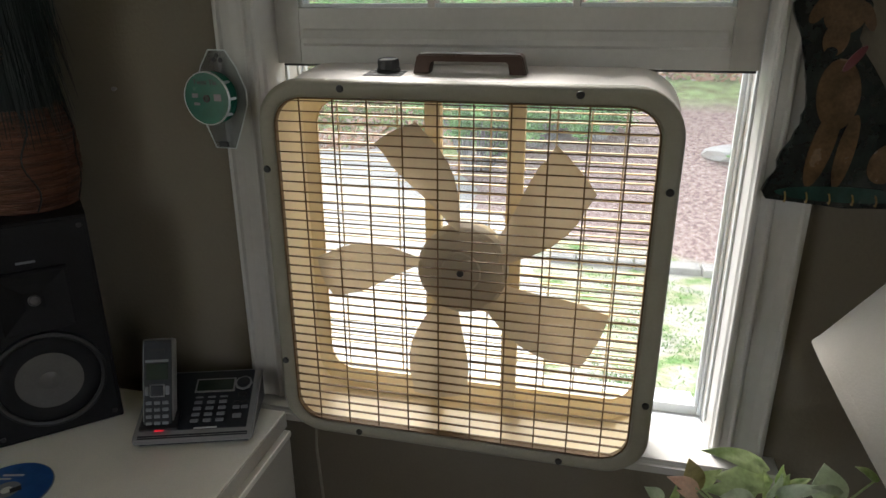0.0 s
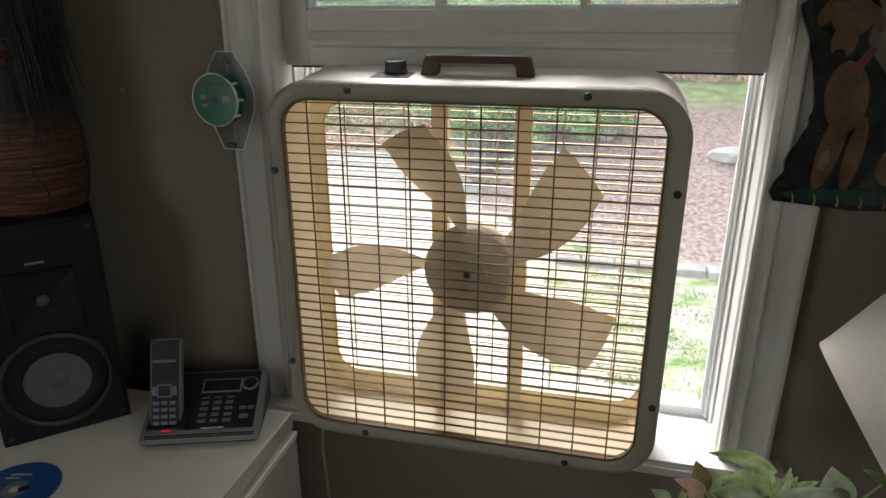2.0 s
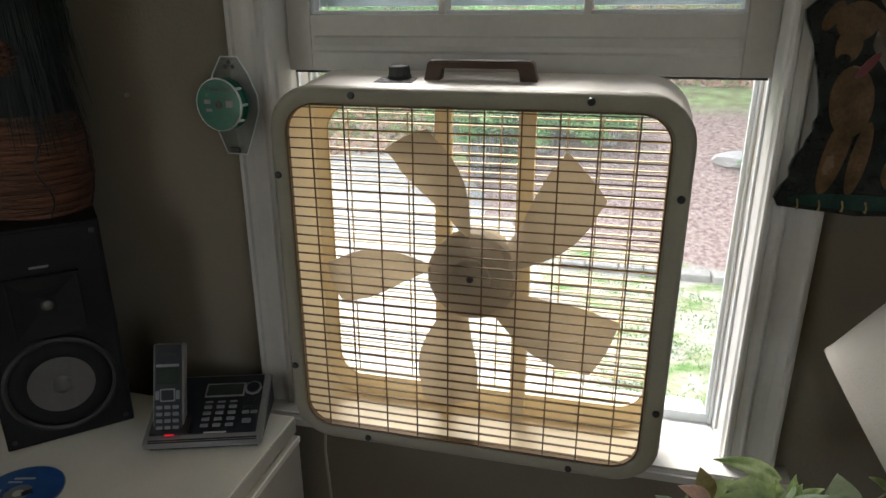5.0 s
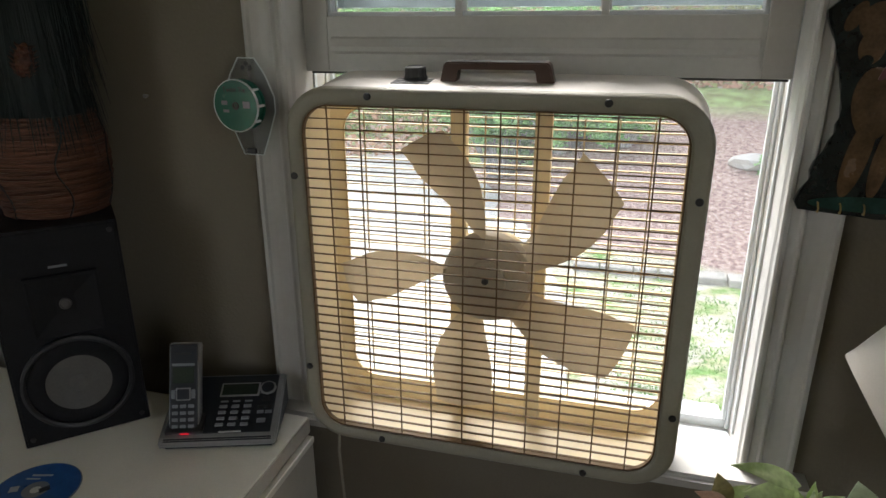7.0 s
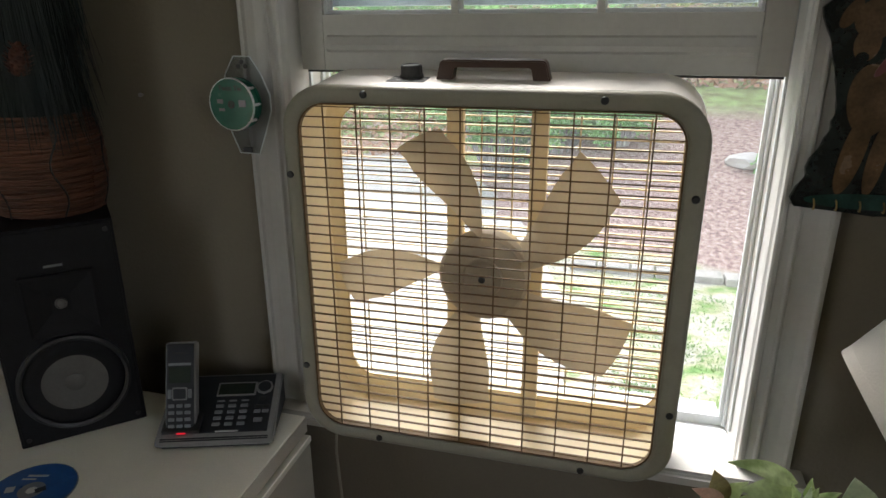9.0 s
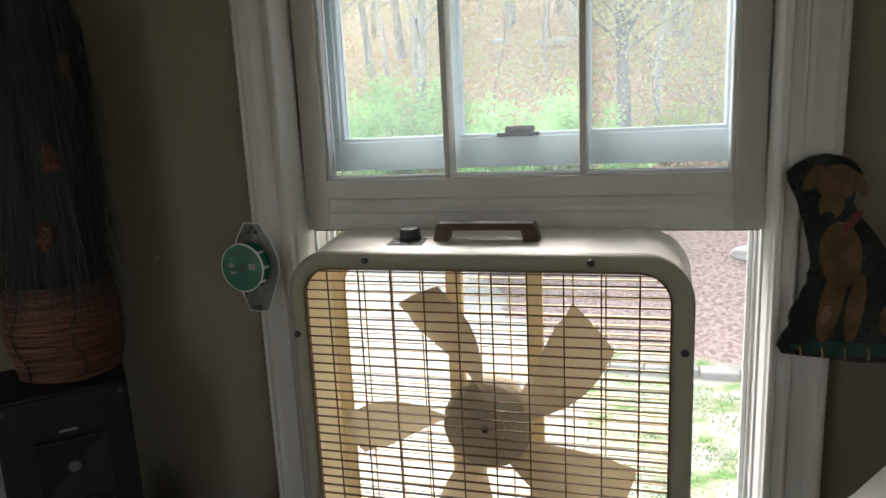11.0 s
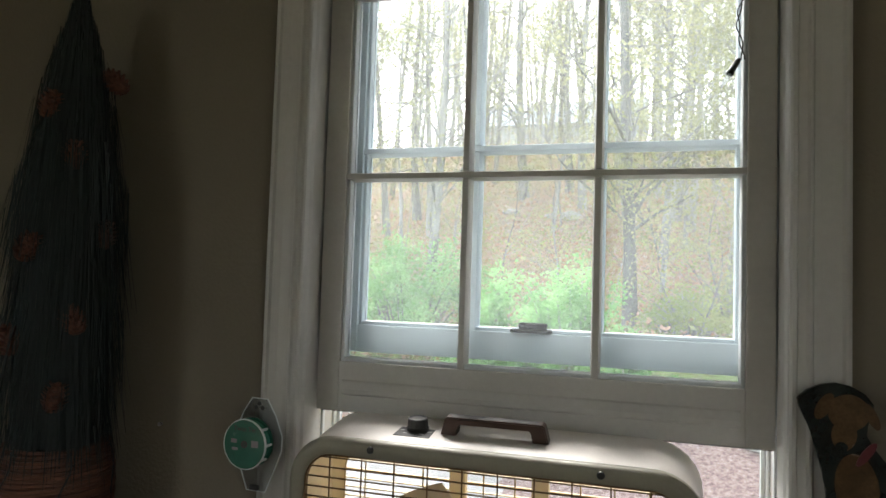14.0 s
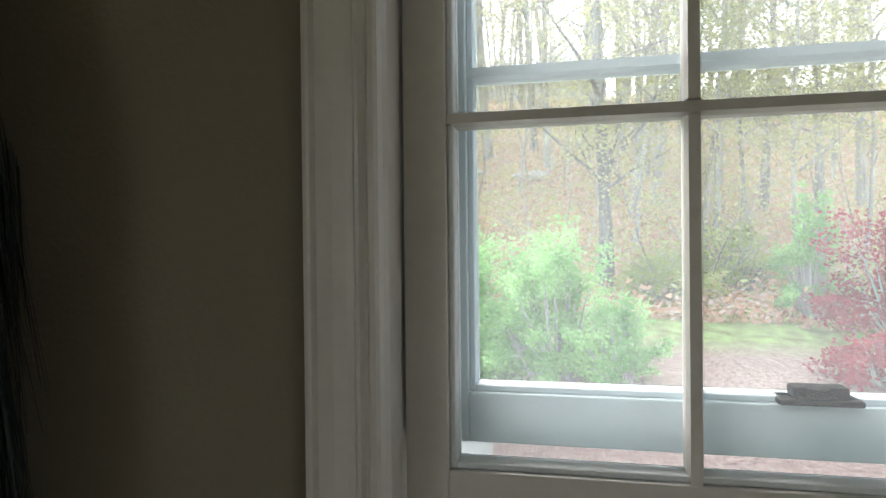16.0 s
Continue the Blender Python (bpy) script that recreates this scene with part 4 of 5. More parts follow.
def twist_dispenser():
    # clear backing card with a green reel, hung on the casing's edge
    x, y, z = -0.313, 0.969, 1.3735
    place = Matrix.Translation((x, y, z)) @ Matrix.Rotation(radians(-4), 4, "Z")
    t = thing("twist_tie_dispenser", "green twist-tie reel on a clear hanger beside the window", "dispenser", (x, y, z))
    P = lambda name, bm, m, lab="", smooth=False: part(name, moved(bm, place), m, t, lab, smooth)
    out = [(-0.014, 0.067), (0.014, 0.067), (0.030, 0.043), (0.043, 0.012), (0.043, -0.010), (0.030, -0.044), (0.016, -0.076), (-0.018, -0.076), (-0.030, -0.046), (-0.043, -0.010), (-0.043, 0.012), (-0.030, 0.043)]
    bk = prism(out, 0.002, 0.004, "y")
    P("backing", bk, CLEARPL, "clear plastic backing")
    edge = [(a, 0.003, c) for a, c in out] + [(out[0][0], 0.003, out[0][1])]
    P("backing_rim", tube(edge, 0.0011, 6), WHITEPL, "pale edge")
    front = Matrix.Rotation(radians(90), 4, "X")
    P("reel", lathe([(0.0375, 0.0), (0.0375, 0.003), (0.034, 0.0035), (0.034, 0.018), (0.0375, 0.019), (0.0375, 0.021), (0.004, 0.0215)], 48, Matrix.Translation((-0.008, 0, 0)) @ front), GREENPL, "green reel", True)
    P("rim", lathe([(0.0378, 0.0175), (0.0388, 0.0195), (0.0378, 0.0225), (0.0368, 0.0215)], 48, Matrix.Translation((-0.008, 0, 0)) @ front, cap=False), WHITEPL, "white rim", True)
    P("hub_hole", lathe([(0.0055, 0.021), (0.0055, 0.0225), (0.0035, 0.0225), (0.0035, 0.0215)], 20, Matrix.Translation((-0.008, 0, 0)) @ front), DARK)
    for a in (-40, 0, 40):
        c, s_ = math.cos(radians(a)), math.sin(radians(a))
        P("spoke", tube([(-0.008 + 0.036 * c, -0.003, 0.036 * s_), (-0.008 + 0.036 * c, -0.021, 0.036 * s_)], 0.002, 6), WHITEPL)
    for dx in (-0.006, 0.0, 0.006):
        P("hanger_hole", lathe([(0.0035, -0.0005), (0.0035, 0.0004)], 12, Matrix.Translation((dx, 0.0015, 0.053 + (0.006 if dx == 0 else 0))) @ front), DARK)
    P("cutter", box(-0.010, 0.006, -0.003, 0.002, -0.074, -0.066, 0.001, 1), DARK, "dark cutter")
    # two words printed over the reel
    cur = bpy.data.curves.new("label_text", "FONT")
    cur.body, cur.size, cur.extrude, cur.align_x = "Twist Tie", 0.0105, 0.0002, "CENTER"
    tmp = bpy.data.objects.new("t", cur)
    me = bpy.data.meshes.new_from_object(tmp)
    bpy.data.objects.remove(tmp)
    me.materials.append(DARK)
    me.transform(place @ Matrix.Translation((-0.008, -0.0222, 0.020)) @ Matrix.Rotation(radians(90), 4, "X"))
    ob = new("printed_words", me)
    ob.parent, ob.matrix_parent_inverse = t, t.matrix_world.inverted()
    for dx, dz, w, h in ((-0.024, 0.001, 0.010, 0.006), (0.013, -0.003, 0.012, 0.010), (-0.022, -0.010, 0.010, 0.004)):
        P("print", box(-0.008 + dx, -0.008 + dx + w, -0.0221, -0.0213, dz, dz + h), KEY)


def white_panel():
    p = thing("tall_cupboard", "tall white painted cupboard against the wall", "cupboard", (-1.2, 0.9, 0))
    part("carcass", box(-1.50, -0.942, 0.9455, 0.999, 0, 2.010, 0.003), PAPER, p)


desk(), speaker(), basket_tree(), phone(), disc(), twist_dispenser(), white_panel()


# ---- things beside the window on the other side ----
def plaque():
    p = thing("key_plaque", "dark lacquered cut-out plaque with key hooks beside the window", "plaque", (0.53, 0.975, 1.39))
    out = [(0.452, 1.266), (0.446, 1.276), (0.451, 1.290), (0.460, 1.303), (0.458, 1.315), (0.461, 1.326), (0.470, 1.340), (0.473, 1.352), (0.478, 1.360), (0.477, 1.372), (0.481, 1.380), (0.479, 1.392), (0.478, 1.405), (0.474, 1.418), (0.472, 1.432), (0.466, 1.446), (0.464, 1.462),
           (0.456, 1.476), (0.449, 1.492), (0.447, 1.502), (0.458, 1.513), (0.474, 1.521), (0.490, 1.524), (0.506, 1.521), (0.522, 1.512), (0.531, 1.500), (0.531, 1.490), (0.524, 1.474), (0.520, 1.462), (0.530, 1.449), (0.545, 1.430), (0.560, 1.408), (0.580, 1.375), (0.600, 1.345), (0.618, 1.315), (0.630, 1.285), (0.628, 1.262), (0.54, 1.259)]
    b = prism(out, 0.966, 0.9755, "y")
    bmesh.ops.bevel(b, geom=[e for e in b.edges if all(v.co.y < 0.967 for v in e.verts)], offset=0.0025, segments=2, affect="EDGES")
    part("board", b, LACQUER, p, "glossy dark board with a wavy edge")

    def oval(cx, cz, a, c, rot, y):
        q = radians(rot)
        return [(cx + a * math.cos(i * math.pi / 14) * math.cos(q) - c * math.sin(i * math.pi / 14) * math.sin(q), cz + a * math.cos(i * math.pi / 14) * math.sin(q) + c * math.sin(i * math.pi / 14) * math.cos(q)) for i in range(28)]

    for name, m, (cx, cz, a, c, rot), h in (("painted_shape", TAN, (0.503, 1.489, 0.023, 0.022, 0), 0.9650), ("painted_shape", TAN, (0.498, 1.462, 0.014, 0.020, -6), 0.9646), ("painted_shape", TAN, (0.476, 1.495, 0.008, 0.018, -28), 0.9643),
                                            ("painted_shape", TAN, (0.528, 1.486, 0.006, 0.017, 24), 0.9643), ("painted_shape", LACQUER, (0.495, 1.447, 0.007, 0.006, 0), 0.9640),
                                            ("painted_shape", TAN, (0.512, 1.398, 0.024, 0.042, 6), 0.9650), ("painted_shape", TAN, (0.505, 1.336, 0.013, 0.052, -10), 0.9646), ("painted_shape", TAN, (0.532, 1.330, 0.010, 0.046, -6), 0.9648),
                                            ("painted_shape", TAN, (0.580, 1.318, 0.020, 0.026, -20), 0.9650), ("painted_band", RED, (0.522, 1.440, 0.005, 0.018, -35), 0.9642), ("painted_shape", PLGREEN, (0.538, 1.277, 0.078, 0.010, 0), 0.9638)):
        part(name, prism(oval(cx, cz, a, c, rot, h), h, 0.9662, "y"), m, p, "plain painted patch")
    for x in (0.472, 0.497, 0.523, 0.549, 0.575, 0.601):
        part("key_hook", tube([(x, 0.966, 1.278), (x, 0.961, 1.276), (x, 0.957, 1.271), (x, 0.958, 1.266), (x, 0.962, 1.266)], 0.0011, 6), BRASS, p, "small brass hook", True)


def side_table():
    t = thing("side_table", "dark wooden side table below the window corner", "table", (0.72, 0.65, 0))
    part("tabletop", box(0.36, 1.10, 0.38, 0.930, 0.58, 0.605, 0.004), WOODDARK, t)
    for x in (0.39, 1.03):
        for y in (0.41, 0.86):
            part("leg", box(x, x + 0.04, y, y + 0.04, 0, 0.5795, 0.003), WOODDARK, t)


def lamp():
    l = thing("table_lamp", "table lamp with a tilted off-white fabric shade", "lamp", (0.84, 0.80, 0.605))
    rim = Vector((0.573, 0.829, 1.014))
    ax = Vector((0.832, -0.0545, 0.554)).normalized()
    q = ax.to_track_quat("Z", "Y").to_matrix().to_4x4()
    m = Matrix.Translation(rim) @ q
    part("shade", lathe([(0.127, 0.0), (0.188, 0.19), (0.1865, 0.19), (0.1255, 0.0)], 64, m, cap=False), SHADE, l, "off-white fabric shade", True)
    part("rim_trim", lathe([(0.1268, -0.001), (0.1285, 0.001), (0.1308, 0.011), (0.1296, 0.0112)], 64, m, cap=False), SHADE, l, "folded trim along the rim", True)
    part("top_trim", lathe([(0.1870, 0.183), (0.1895, 0.190), (0.1860, 0.190)], 48, m, cap=False), SHADE, l, "", True)
    top = rim + ax * 0.10
    for a in (0, 120, 240):
        e = m @ Vector((0.126 * math.cos(radians(a)), 0.126 * math.sin(radians(a)), 0.004))
        part("spider_arm", tube([e, top], 0.0012, 6), BRASS, l)
    part("stem", tube([top, top + ax * 0.03, (0.83, 0.81, 1.10), (0.842, 0.80, 1.0), (0.842, 0.80, 0.62)], 0.006, 10), BRASS, l, "bent brass stem", True)
    part("foot", lathe([(0.075, 0.0), (0.075, 0.008), (0.03, 0.016), (0.012, 0.03)], 40, pose(0.842, 0.80, 0.605)), BRASS, l, "round brass foot", True)


def leaf_mesh(base, tip, width, up, fold=0.25, curl=0.2):
    """Heart-shaped leaf between two points."""
    b = bmesh.new()
    base, tip, up = Vector(base), Vector(tip), Vector(up).normalized()
    d = tip - base
    ln = d.length
    d.normalize()
    side = d.cross(up).normalized()
    nrm = side.cross(d).normalized()
    rows = []
    n = 12
    for i in range(n + 1):
        u = i / n
        w = width * (math.sin(math.pi * min(1, u ** 0.62)) ** 0.85) * (1 - 0.15 * u)
        mid = base + d * ln * u + nrm * curl * ln * (0.25 - (u - 0.5) ** 2)
        row = []
        for j in (-1, -0.66, -0.33, 0, 0.33, 0.66, 1):
            back = -d * 0.18 * width * (1 - u) ** 4 * abs(j) * 2
            row.append(b.verts.new(mid + side * w * 0.5 * j + nrm * (fold * abs(j) * w * 0.5 - 0.12 * w * j * j + 0.0007 * math.sin(7 * u + 3 * j)) + back))
        rows.append(row)
    for p, q in zip(rows, rows[1:]):
        for j in range(6):
            b.faces.new((p[j], p[j + 1], q[j + 1], q[j]))
    bmesh.ops.remove_doubles(b, verts=b.verts, dist=1e-5)
    bmesh.ops.solidify(b, geom=list(b.faces), thickness=0.0006)
    return b


def pothos():
    p = thing("pothos_plant", "green pothos with a few drying leaves in a clay pot", "house plant", (0.50, 0.83, 0.605))
    root = Vector((0.50, 0.830, 0.742))
    part("pot", lathe([(0.045, 0.605), (0.060, 0.715), (0.066, 0.717), (0.066, 0.735), (0.060, 0.735), (0.057, 0.715), (0.02, 0.713)], 36, pose(0.50, 0.830, 0)), POT, p, "clay flower pot", True)
    part("soil", lathe([(0.0565, 0.712), (0.0565, 0.728), (0.03, 0.732), (0.005, 0.732)], 28, pose(0.50, 0.830, 0)), SOIL, p)
    leaves = [((0.459, 0.8, 0.979), (0.386, 0.788, 1.0), 0.026, (-0.1, -0.5, 0.85), LEAF, 0.45), ((0.459, 0.79, 0.968), (0.402, 0.778, 0.972), 0.034, (-0.05, -0.7, 0.7), LEAF, 0.3),
              ((0.39, 0.8, 0.941), (0.412, 0.788, 0.976), 0.021, (-0.3, -0.8, 0.5), LEAF, 0.2), ((0.386, 0.79, 0.943), (0.372, 0.778, 0.993), 0.031, (0.3, -0.95, 0.1), DRYLEAF, 0.1),
              ((0.383, 0.775, 0.955), (0.348, 0.763, 0.974), 0.019, (0.1, -0.8, 0.6), PINKLEAF, 0.2), ((0.347, 0.78, 0.928), (0.325, 0.768, 0.951), 0.019, (0.2, -0.8, 0.5), PALELEAF, 0.15),
              ((0.385, 0.77, 0.943), (0.36, 0.758, 0.961), 0.015, (0.1, -0.7, 0.7), PINKLEAF, 0.3), ((0.361, 0.775, 0.928), (0.359, 0.763, 0.963), 0.013, (0.2, -0.9, 0.3), LEAF, 0.1),
              ((0.444, 0.775, 0.962), (0.389, 0.763, 0.963), 0.026, (0, -0.65, 0.75), LEAF, 0.35), ((0.441, 0.765, 0.959), (0.406, 0.753, 0.965), 0.022, (0, -0.6, 0.8), PALELEAF, 0.35),
              ((0.469, 0.795, 0.936), (0.456, 0.783, 0.987), 0.016, (0.7, -0.7, 0.1), LEAF, 0.1), ((0.469, 0.785, 0.949), (0.473, 0.773, 0.993), 0.017, (0.4, -0.85, 0.3), PALELEAF, 0.1),
              ((0.482, 0.8, 0.953), (0.477, 0.788, 0.994), 0.014, (-0.4, -0.9, 0.2), LEAF, 0.1), ((0.48, 0.79, 0.947), (0.482, 0.778, 0.99), 0.018, (-0.5, -0.8, 0.3), LEAF, 0.1),
              ((0.487, 0.79, 0.96), (0.505, 0.778, 0.988), 0.016, (-0.2, -0.6, 0.8), LEAF, 0.2), ((0.475, 0.775, 0.964), (0.519, 0.763, 0.991), 0.017, (0, -0.7, 0.7), PALELEAF, 0.25),
              ((0.533, 0.785, 0.959), (0.513, 0.773, 1.014), 0.042, (-0.1, -0.97, 0.2), PALELEAF, 0.08), ((0.534, 0.77, 0.982), (0.498, 0.758, 0.993), 0.012, (0, -0.7, 0.7), PALELEAF, 0.2),
              ((0.581, 0.8, 0.985), (0.551, 0.788, 1.006), 0.013, (0, -0.6, 0.8), LEAF, 0.1)]
    names = {LEAF: "fresh green pointed leaf", PALELEAF: "pale grey-green leaf", DRYLEAF: "olive-brown fading leaf", PINKLEAF: "pinkish dried leaf"}
    for a, c, w, up, m, curl in leaves:
        a, c = Vector(a), Vector(c)
        lf = part("leaf", leaf_mesh(a, c, w, up, 0.22, curl), m, p, names[m], True)
        mid = (a + root) / 2 + Vector((0, 0, 0.03))
        part("leaf_stalk", tube([root + (a - root) * 0.02, (root + mid) / 2 + Vector((0, 0, 0.01)), mid, (mid + a) / 2 + Vector((0, 0, 0.005)), a], [0.0022, 0.002, 0.0018, 0.0015, 0.0012], 6), LEAF, lf, "", True)


def light_string():
    s = thing("mini_light", "single clear mini bulb hanging on a dark twisted wire", "string light", (0.394, 1.030, 2.1))
    a, e = Vector((0.397, 1.034, 2.118)), Vector((0.382, 1.018, 1.952))
    for ph in (0, math.pi):
        pts = []
        for i in range(33):
            u = i / 32
            c = a.lerp(e, u) + Vector((0.006 * math.sin(2.4 * math.pi * u), -0.004 * math.sin(math.pi * u), 0))
            w = 22 * u + ph
            pts.append(c + Vector((0.0022 * math.cos(w), 0.0022 * math.sin(w), 0)))
        part("wire", tube(pts, 0.0010, 6), WIRE, s, "", True)
    d = Vector((-0.5, -0.1, -0.85)).normalized()
    m = Matrix.Translation(e) @ d.to_track_quat("Z", "Y").to_matrix().to_4x4()
    part("socket", lathe([(0.0025, -0.002), (0.004, 0.002), (0.0045, 0.018), (0.0055, 0.020), (0.005, 0.024)], 14, m), WIRE, s, "dark bulb socket", True)
    part("bulb", lathe([(0.0028, 0.023), (0.0032, 0.030), (0.0024, 0.040), (0.0006, 0.046)], 12, m), CLEARPL, s, "clear pointed bulb", True)
    part("holder", lathe([(0.004, 0.0), (0.0045, 0.012), (0.003, 0.018)], 12, pose(0.397, 1.034, 2.105)), WIRE, s)


def wall_nail():
    n = thing("wall_nail", "small bright nail in the tan wall", "nail", (-0.52, 1.0, 1.38))
    part("head", lathe([(0.0016, -0.001), (0.0035, 0.006), (0.0035, 0.0075), (0.002, 0.008)], 12, Matrix.Translation((-0.515, 1.0, 1.378)) @ Matrix.Rotation(radians(90), 4, "X")), CHROME, n)


plaque(), side_table(), lamp(), pothos(), light_string(), wall_nail()


# ---- outdoors ----
LEVEL = -0.6
STEPS = [(-400, -0.6), (5.6, -0.6), (8.0, 0.10), (12.0, 0.75), (15.0, 1.65), (18.0, 2.9), (26.0, 7.0), (40.0, 9.5), (400, 12.0)]


def height(x, y):
    s = min(1, max(0, (0.3 - x) / 3.0))
    yy = y - 6.0 * s * s * (3 - 2 * s) * min(1, max(0, (16 - y) / 6))
    for (a, h0), (b, h1) in zip(STEPS, STEPS[1:]):
        if yy <= b:
            t = (yy - a) / (b - a)
            z = h0 + (h1 - h0) * t
            break
    if y > 6.5:
        z += 0.25 * min(1, (y - 6.5) / 6) * (noise.noise((x * 0.25, y * 0.25, 0)) + 0.5 * noise.noise((x * 0.8, y * 0.8, 3)))
    return z


def ground():
    xs = sorted({round(v, 2) for v in [-400, -200, -100, -60, -40, -30] + [-24 + 0.6 * i for i in range(81)] + [30, 40, 60, 100, 200, 400]})
    ys = sorted({round(v, 2) for v in [-400, -150, -60, -20, -6, -3] + [0.4 * i for i in range(-2, 100)] + [45, 55, 70, 100, 200, 400]})
    vs = [(x, y, height(x, y)) for y in ys for x in xs]
    k = len(xs)
    fs = [(j * k + i, j * k + i + 1, (j + 1) * k + i + 1, (j + 1) * k + i) for j in range(len(ys) - 1) for i in range(k - 1)]
    g = soup("ground", vs, fs, GROUND)
    for f in g.data.polygons:
        f.use_smooth = True
    tagged(g, "lawn, mulched bed and leaf-strewn wooded slope", "ground", kind="structure")


def drive():
    b = prism([(-9.0, 2.2), (0.05, 2.2), (0.0, 4.6), (-0.8, 7.1), (-2.7, 10.9), (-4.2, 11.5), (-9.0, 11.6)], LEVEL - 0.05, LEVEL + 0.03)
    structure("pavement", b, GROUND_DRIVE, "pale sunlit concrete drive beside the house", "pavement")


def edging():
    e = thing("stone_edging", "low row of grey stones edging the mulched bed", "edging", (1.5, 5.6, LEVEL), kind="structure")
    rnd = random.Random(3)
    x = -0.1
    while x < 6.0:
        w = rnd.uniform(0.20, 0.34)
        y = 5.68 - 0.25 * max(0, x - 0.2) * 0.3
        b = moved(box(0, w - 0.012, -0.09, 0.09, -0.05, rnd.uniform(0.045, 0.075), 0.02), Matrix.Translation((x, y, LEVEL)) @ Matrix.Rotation(rnd.uniform(-0.05, 0.05), 4, "Z"))
        part("stone", b, STONE, e)
        x += w
    for sx, sy, r in ((1.58, 7.65, 0.19), (-1.55, 19.4, 0.30), (-3.36, 19.7, 0.20), (-2.05, 19.5, 0.20)):
        s = thing("boulder", "pale rock lying on the slope", "rock", (sx, sy, height(sx, sy)))
        b = bmesh.new()
        bmesh.ops.create_icosphere(b, subdivisions=2, radius=1.0)
        for v in b.verts:
            v.co *= 1 + 0.25 * noise.noise(v.co * 1.7 + Vector((sx, sy, 0)))
            v.co = Vector((v.co.x * r * 1.3, v.co.y * r, v.co.z * r * 0.5))
        part("rock", moved(b, Matrix.Translation((sx, sy, height(sx, sy) + r * 0.15))), GROUND_DRIVE, s, "pale rounded rock")


def leaf_cloud(rnd, centres, count, size, spread):
    vs, fs = [], []
    for _ in range(count):
        c = rnd.choice(centres)
        p = Vector((c[0] + rnd.gauss(0, spread), c[1] + rnd.gauss(0, spread), c[2] + rnd.gauss(0, spread * 0.7)))
        u = Vector((rnd.uniform(-1, 1), rnd.uniform(-1, 1), rnd.uniform(-0.6, 0.6))).normalized()
        w = u.orthogonal().normalized()
        w = (w * math.cos(rnd.uniform(0, 6.28)) + u.cross(w) * math.sin(rnd.uniform(0, 6.28))).normalized()
        s = size * rnd.uniform(0.6, 1.3)
        j = len(vs)
        vs += [p - u * s * 0.6, p + w * s * 0.35, p + u * s * 0.6, p - w * s * 0.35]
        fs.append((j, j + 1, j + 2, j + 3))
    return vs, fs


def tree(rnd, x, y, r, h, leaves, lean=(0, 0), leaf_mat=SPRING, low=0.25, name="woodland_tree", label="tall slender tree with sparse spring leaves", leaf_size=0.06):
    z = height(x, y) - 0.1
    t = thing(name, label, "tree", (x, y, z), group="trees on the slope")
    n = 8
    pts, rad = [], []
    wob = rnd.uniform(0, 6)
    for i in range(n + 1):
        u = i / n
        pts.append(Vector((x + lean[0] * u * h + 0.16 * math.sin(wob + 5 * u), y + lean[1] * u * h + 0.10 * math.cos(wob + 3 * u), z + u * h)))
        rad.append(r * 0.8 * (1 - 0.75 * u) * (1.25 if i == 0 else 1))
    part("trunk", tube(pts, rad, 9), BARK, t, "grey-brown trunk", True)
    tips = []
    b = bmesh.new()
    for k in range(int(14 + h * 2.2)):
        u = low + (0.98 - low) * rnd.random() ** 1.25
        i = min(n - 1, int(u * n))
        p = pts[i].lerp(pts[i + 1], u * n - i)
        a = rnd.uniform(0, 2 * math.pi)
        ln = rnd.uniform(0.9, 3.0) * (1.2 - 0.6 * u)
        q, seq = p.copy(), [p.copy()]
        d = Vector((math.cos(a), math.sin(a), rnd.uniform(0.1, 0.9))).normalized()
        for _s in range(4):
            d = (d + Vector((rnd.uniform(-0.3, 0.3), rnd.uniform(-0.3, 0.3), rnd.uniform(-0.1, 0.35)))).normalized()
            q = q + d * ln / 4
            seq.append(q.copy())
        r0 = r * (1 - 0.75 * u) * rnd.uniform(0.16, 0.40)
        tube(seq, [r0, r0 * 0.8, r0 * 0.6, r0 * 0.4, r0 * 0.15], 5, bm=b)
        tips += [tuple(s) for s in seq[2:]]
        for _t in range(3):
            s0 = rnd.choice(seq[1:4])
            e = s0 + Vector((rnd.uniform(-0.6, 0.6), rnd.uniform(-0.6, 0.6), rnd.uniform(0.1, 0.6))) * ln * 0.5
            tube([s0, (s0 + e) / 2 + Vector((0, 0, 0.04)), e], [r0 * 0.4, r0 * 0.28, r0 * 0.1], 4, bm=b)
            tips.append(tuple(e))
    part("limbs", b, BARK, t, "thin bare limbs", True)
    if leaves:
        vs, fs = leaf_cloud(rnd, tips, leaves, leaf_size, 0.20)
        tagged(soup("crown", vs, fs, leaf_mat, t, "sparse yellow-green young leaves"), kind="stuff")
    return t


def at_angle(az, dist):
    a = radians(az)
    return 0.24 + dist * math.sin(a), 0.04 + dist * math.cos(a)


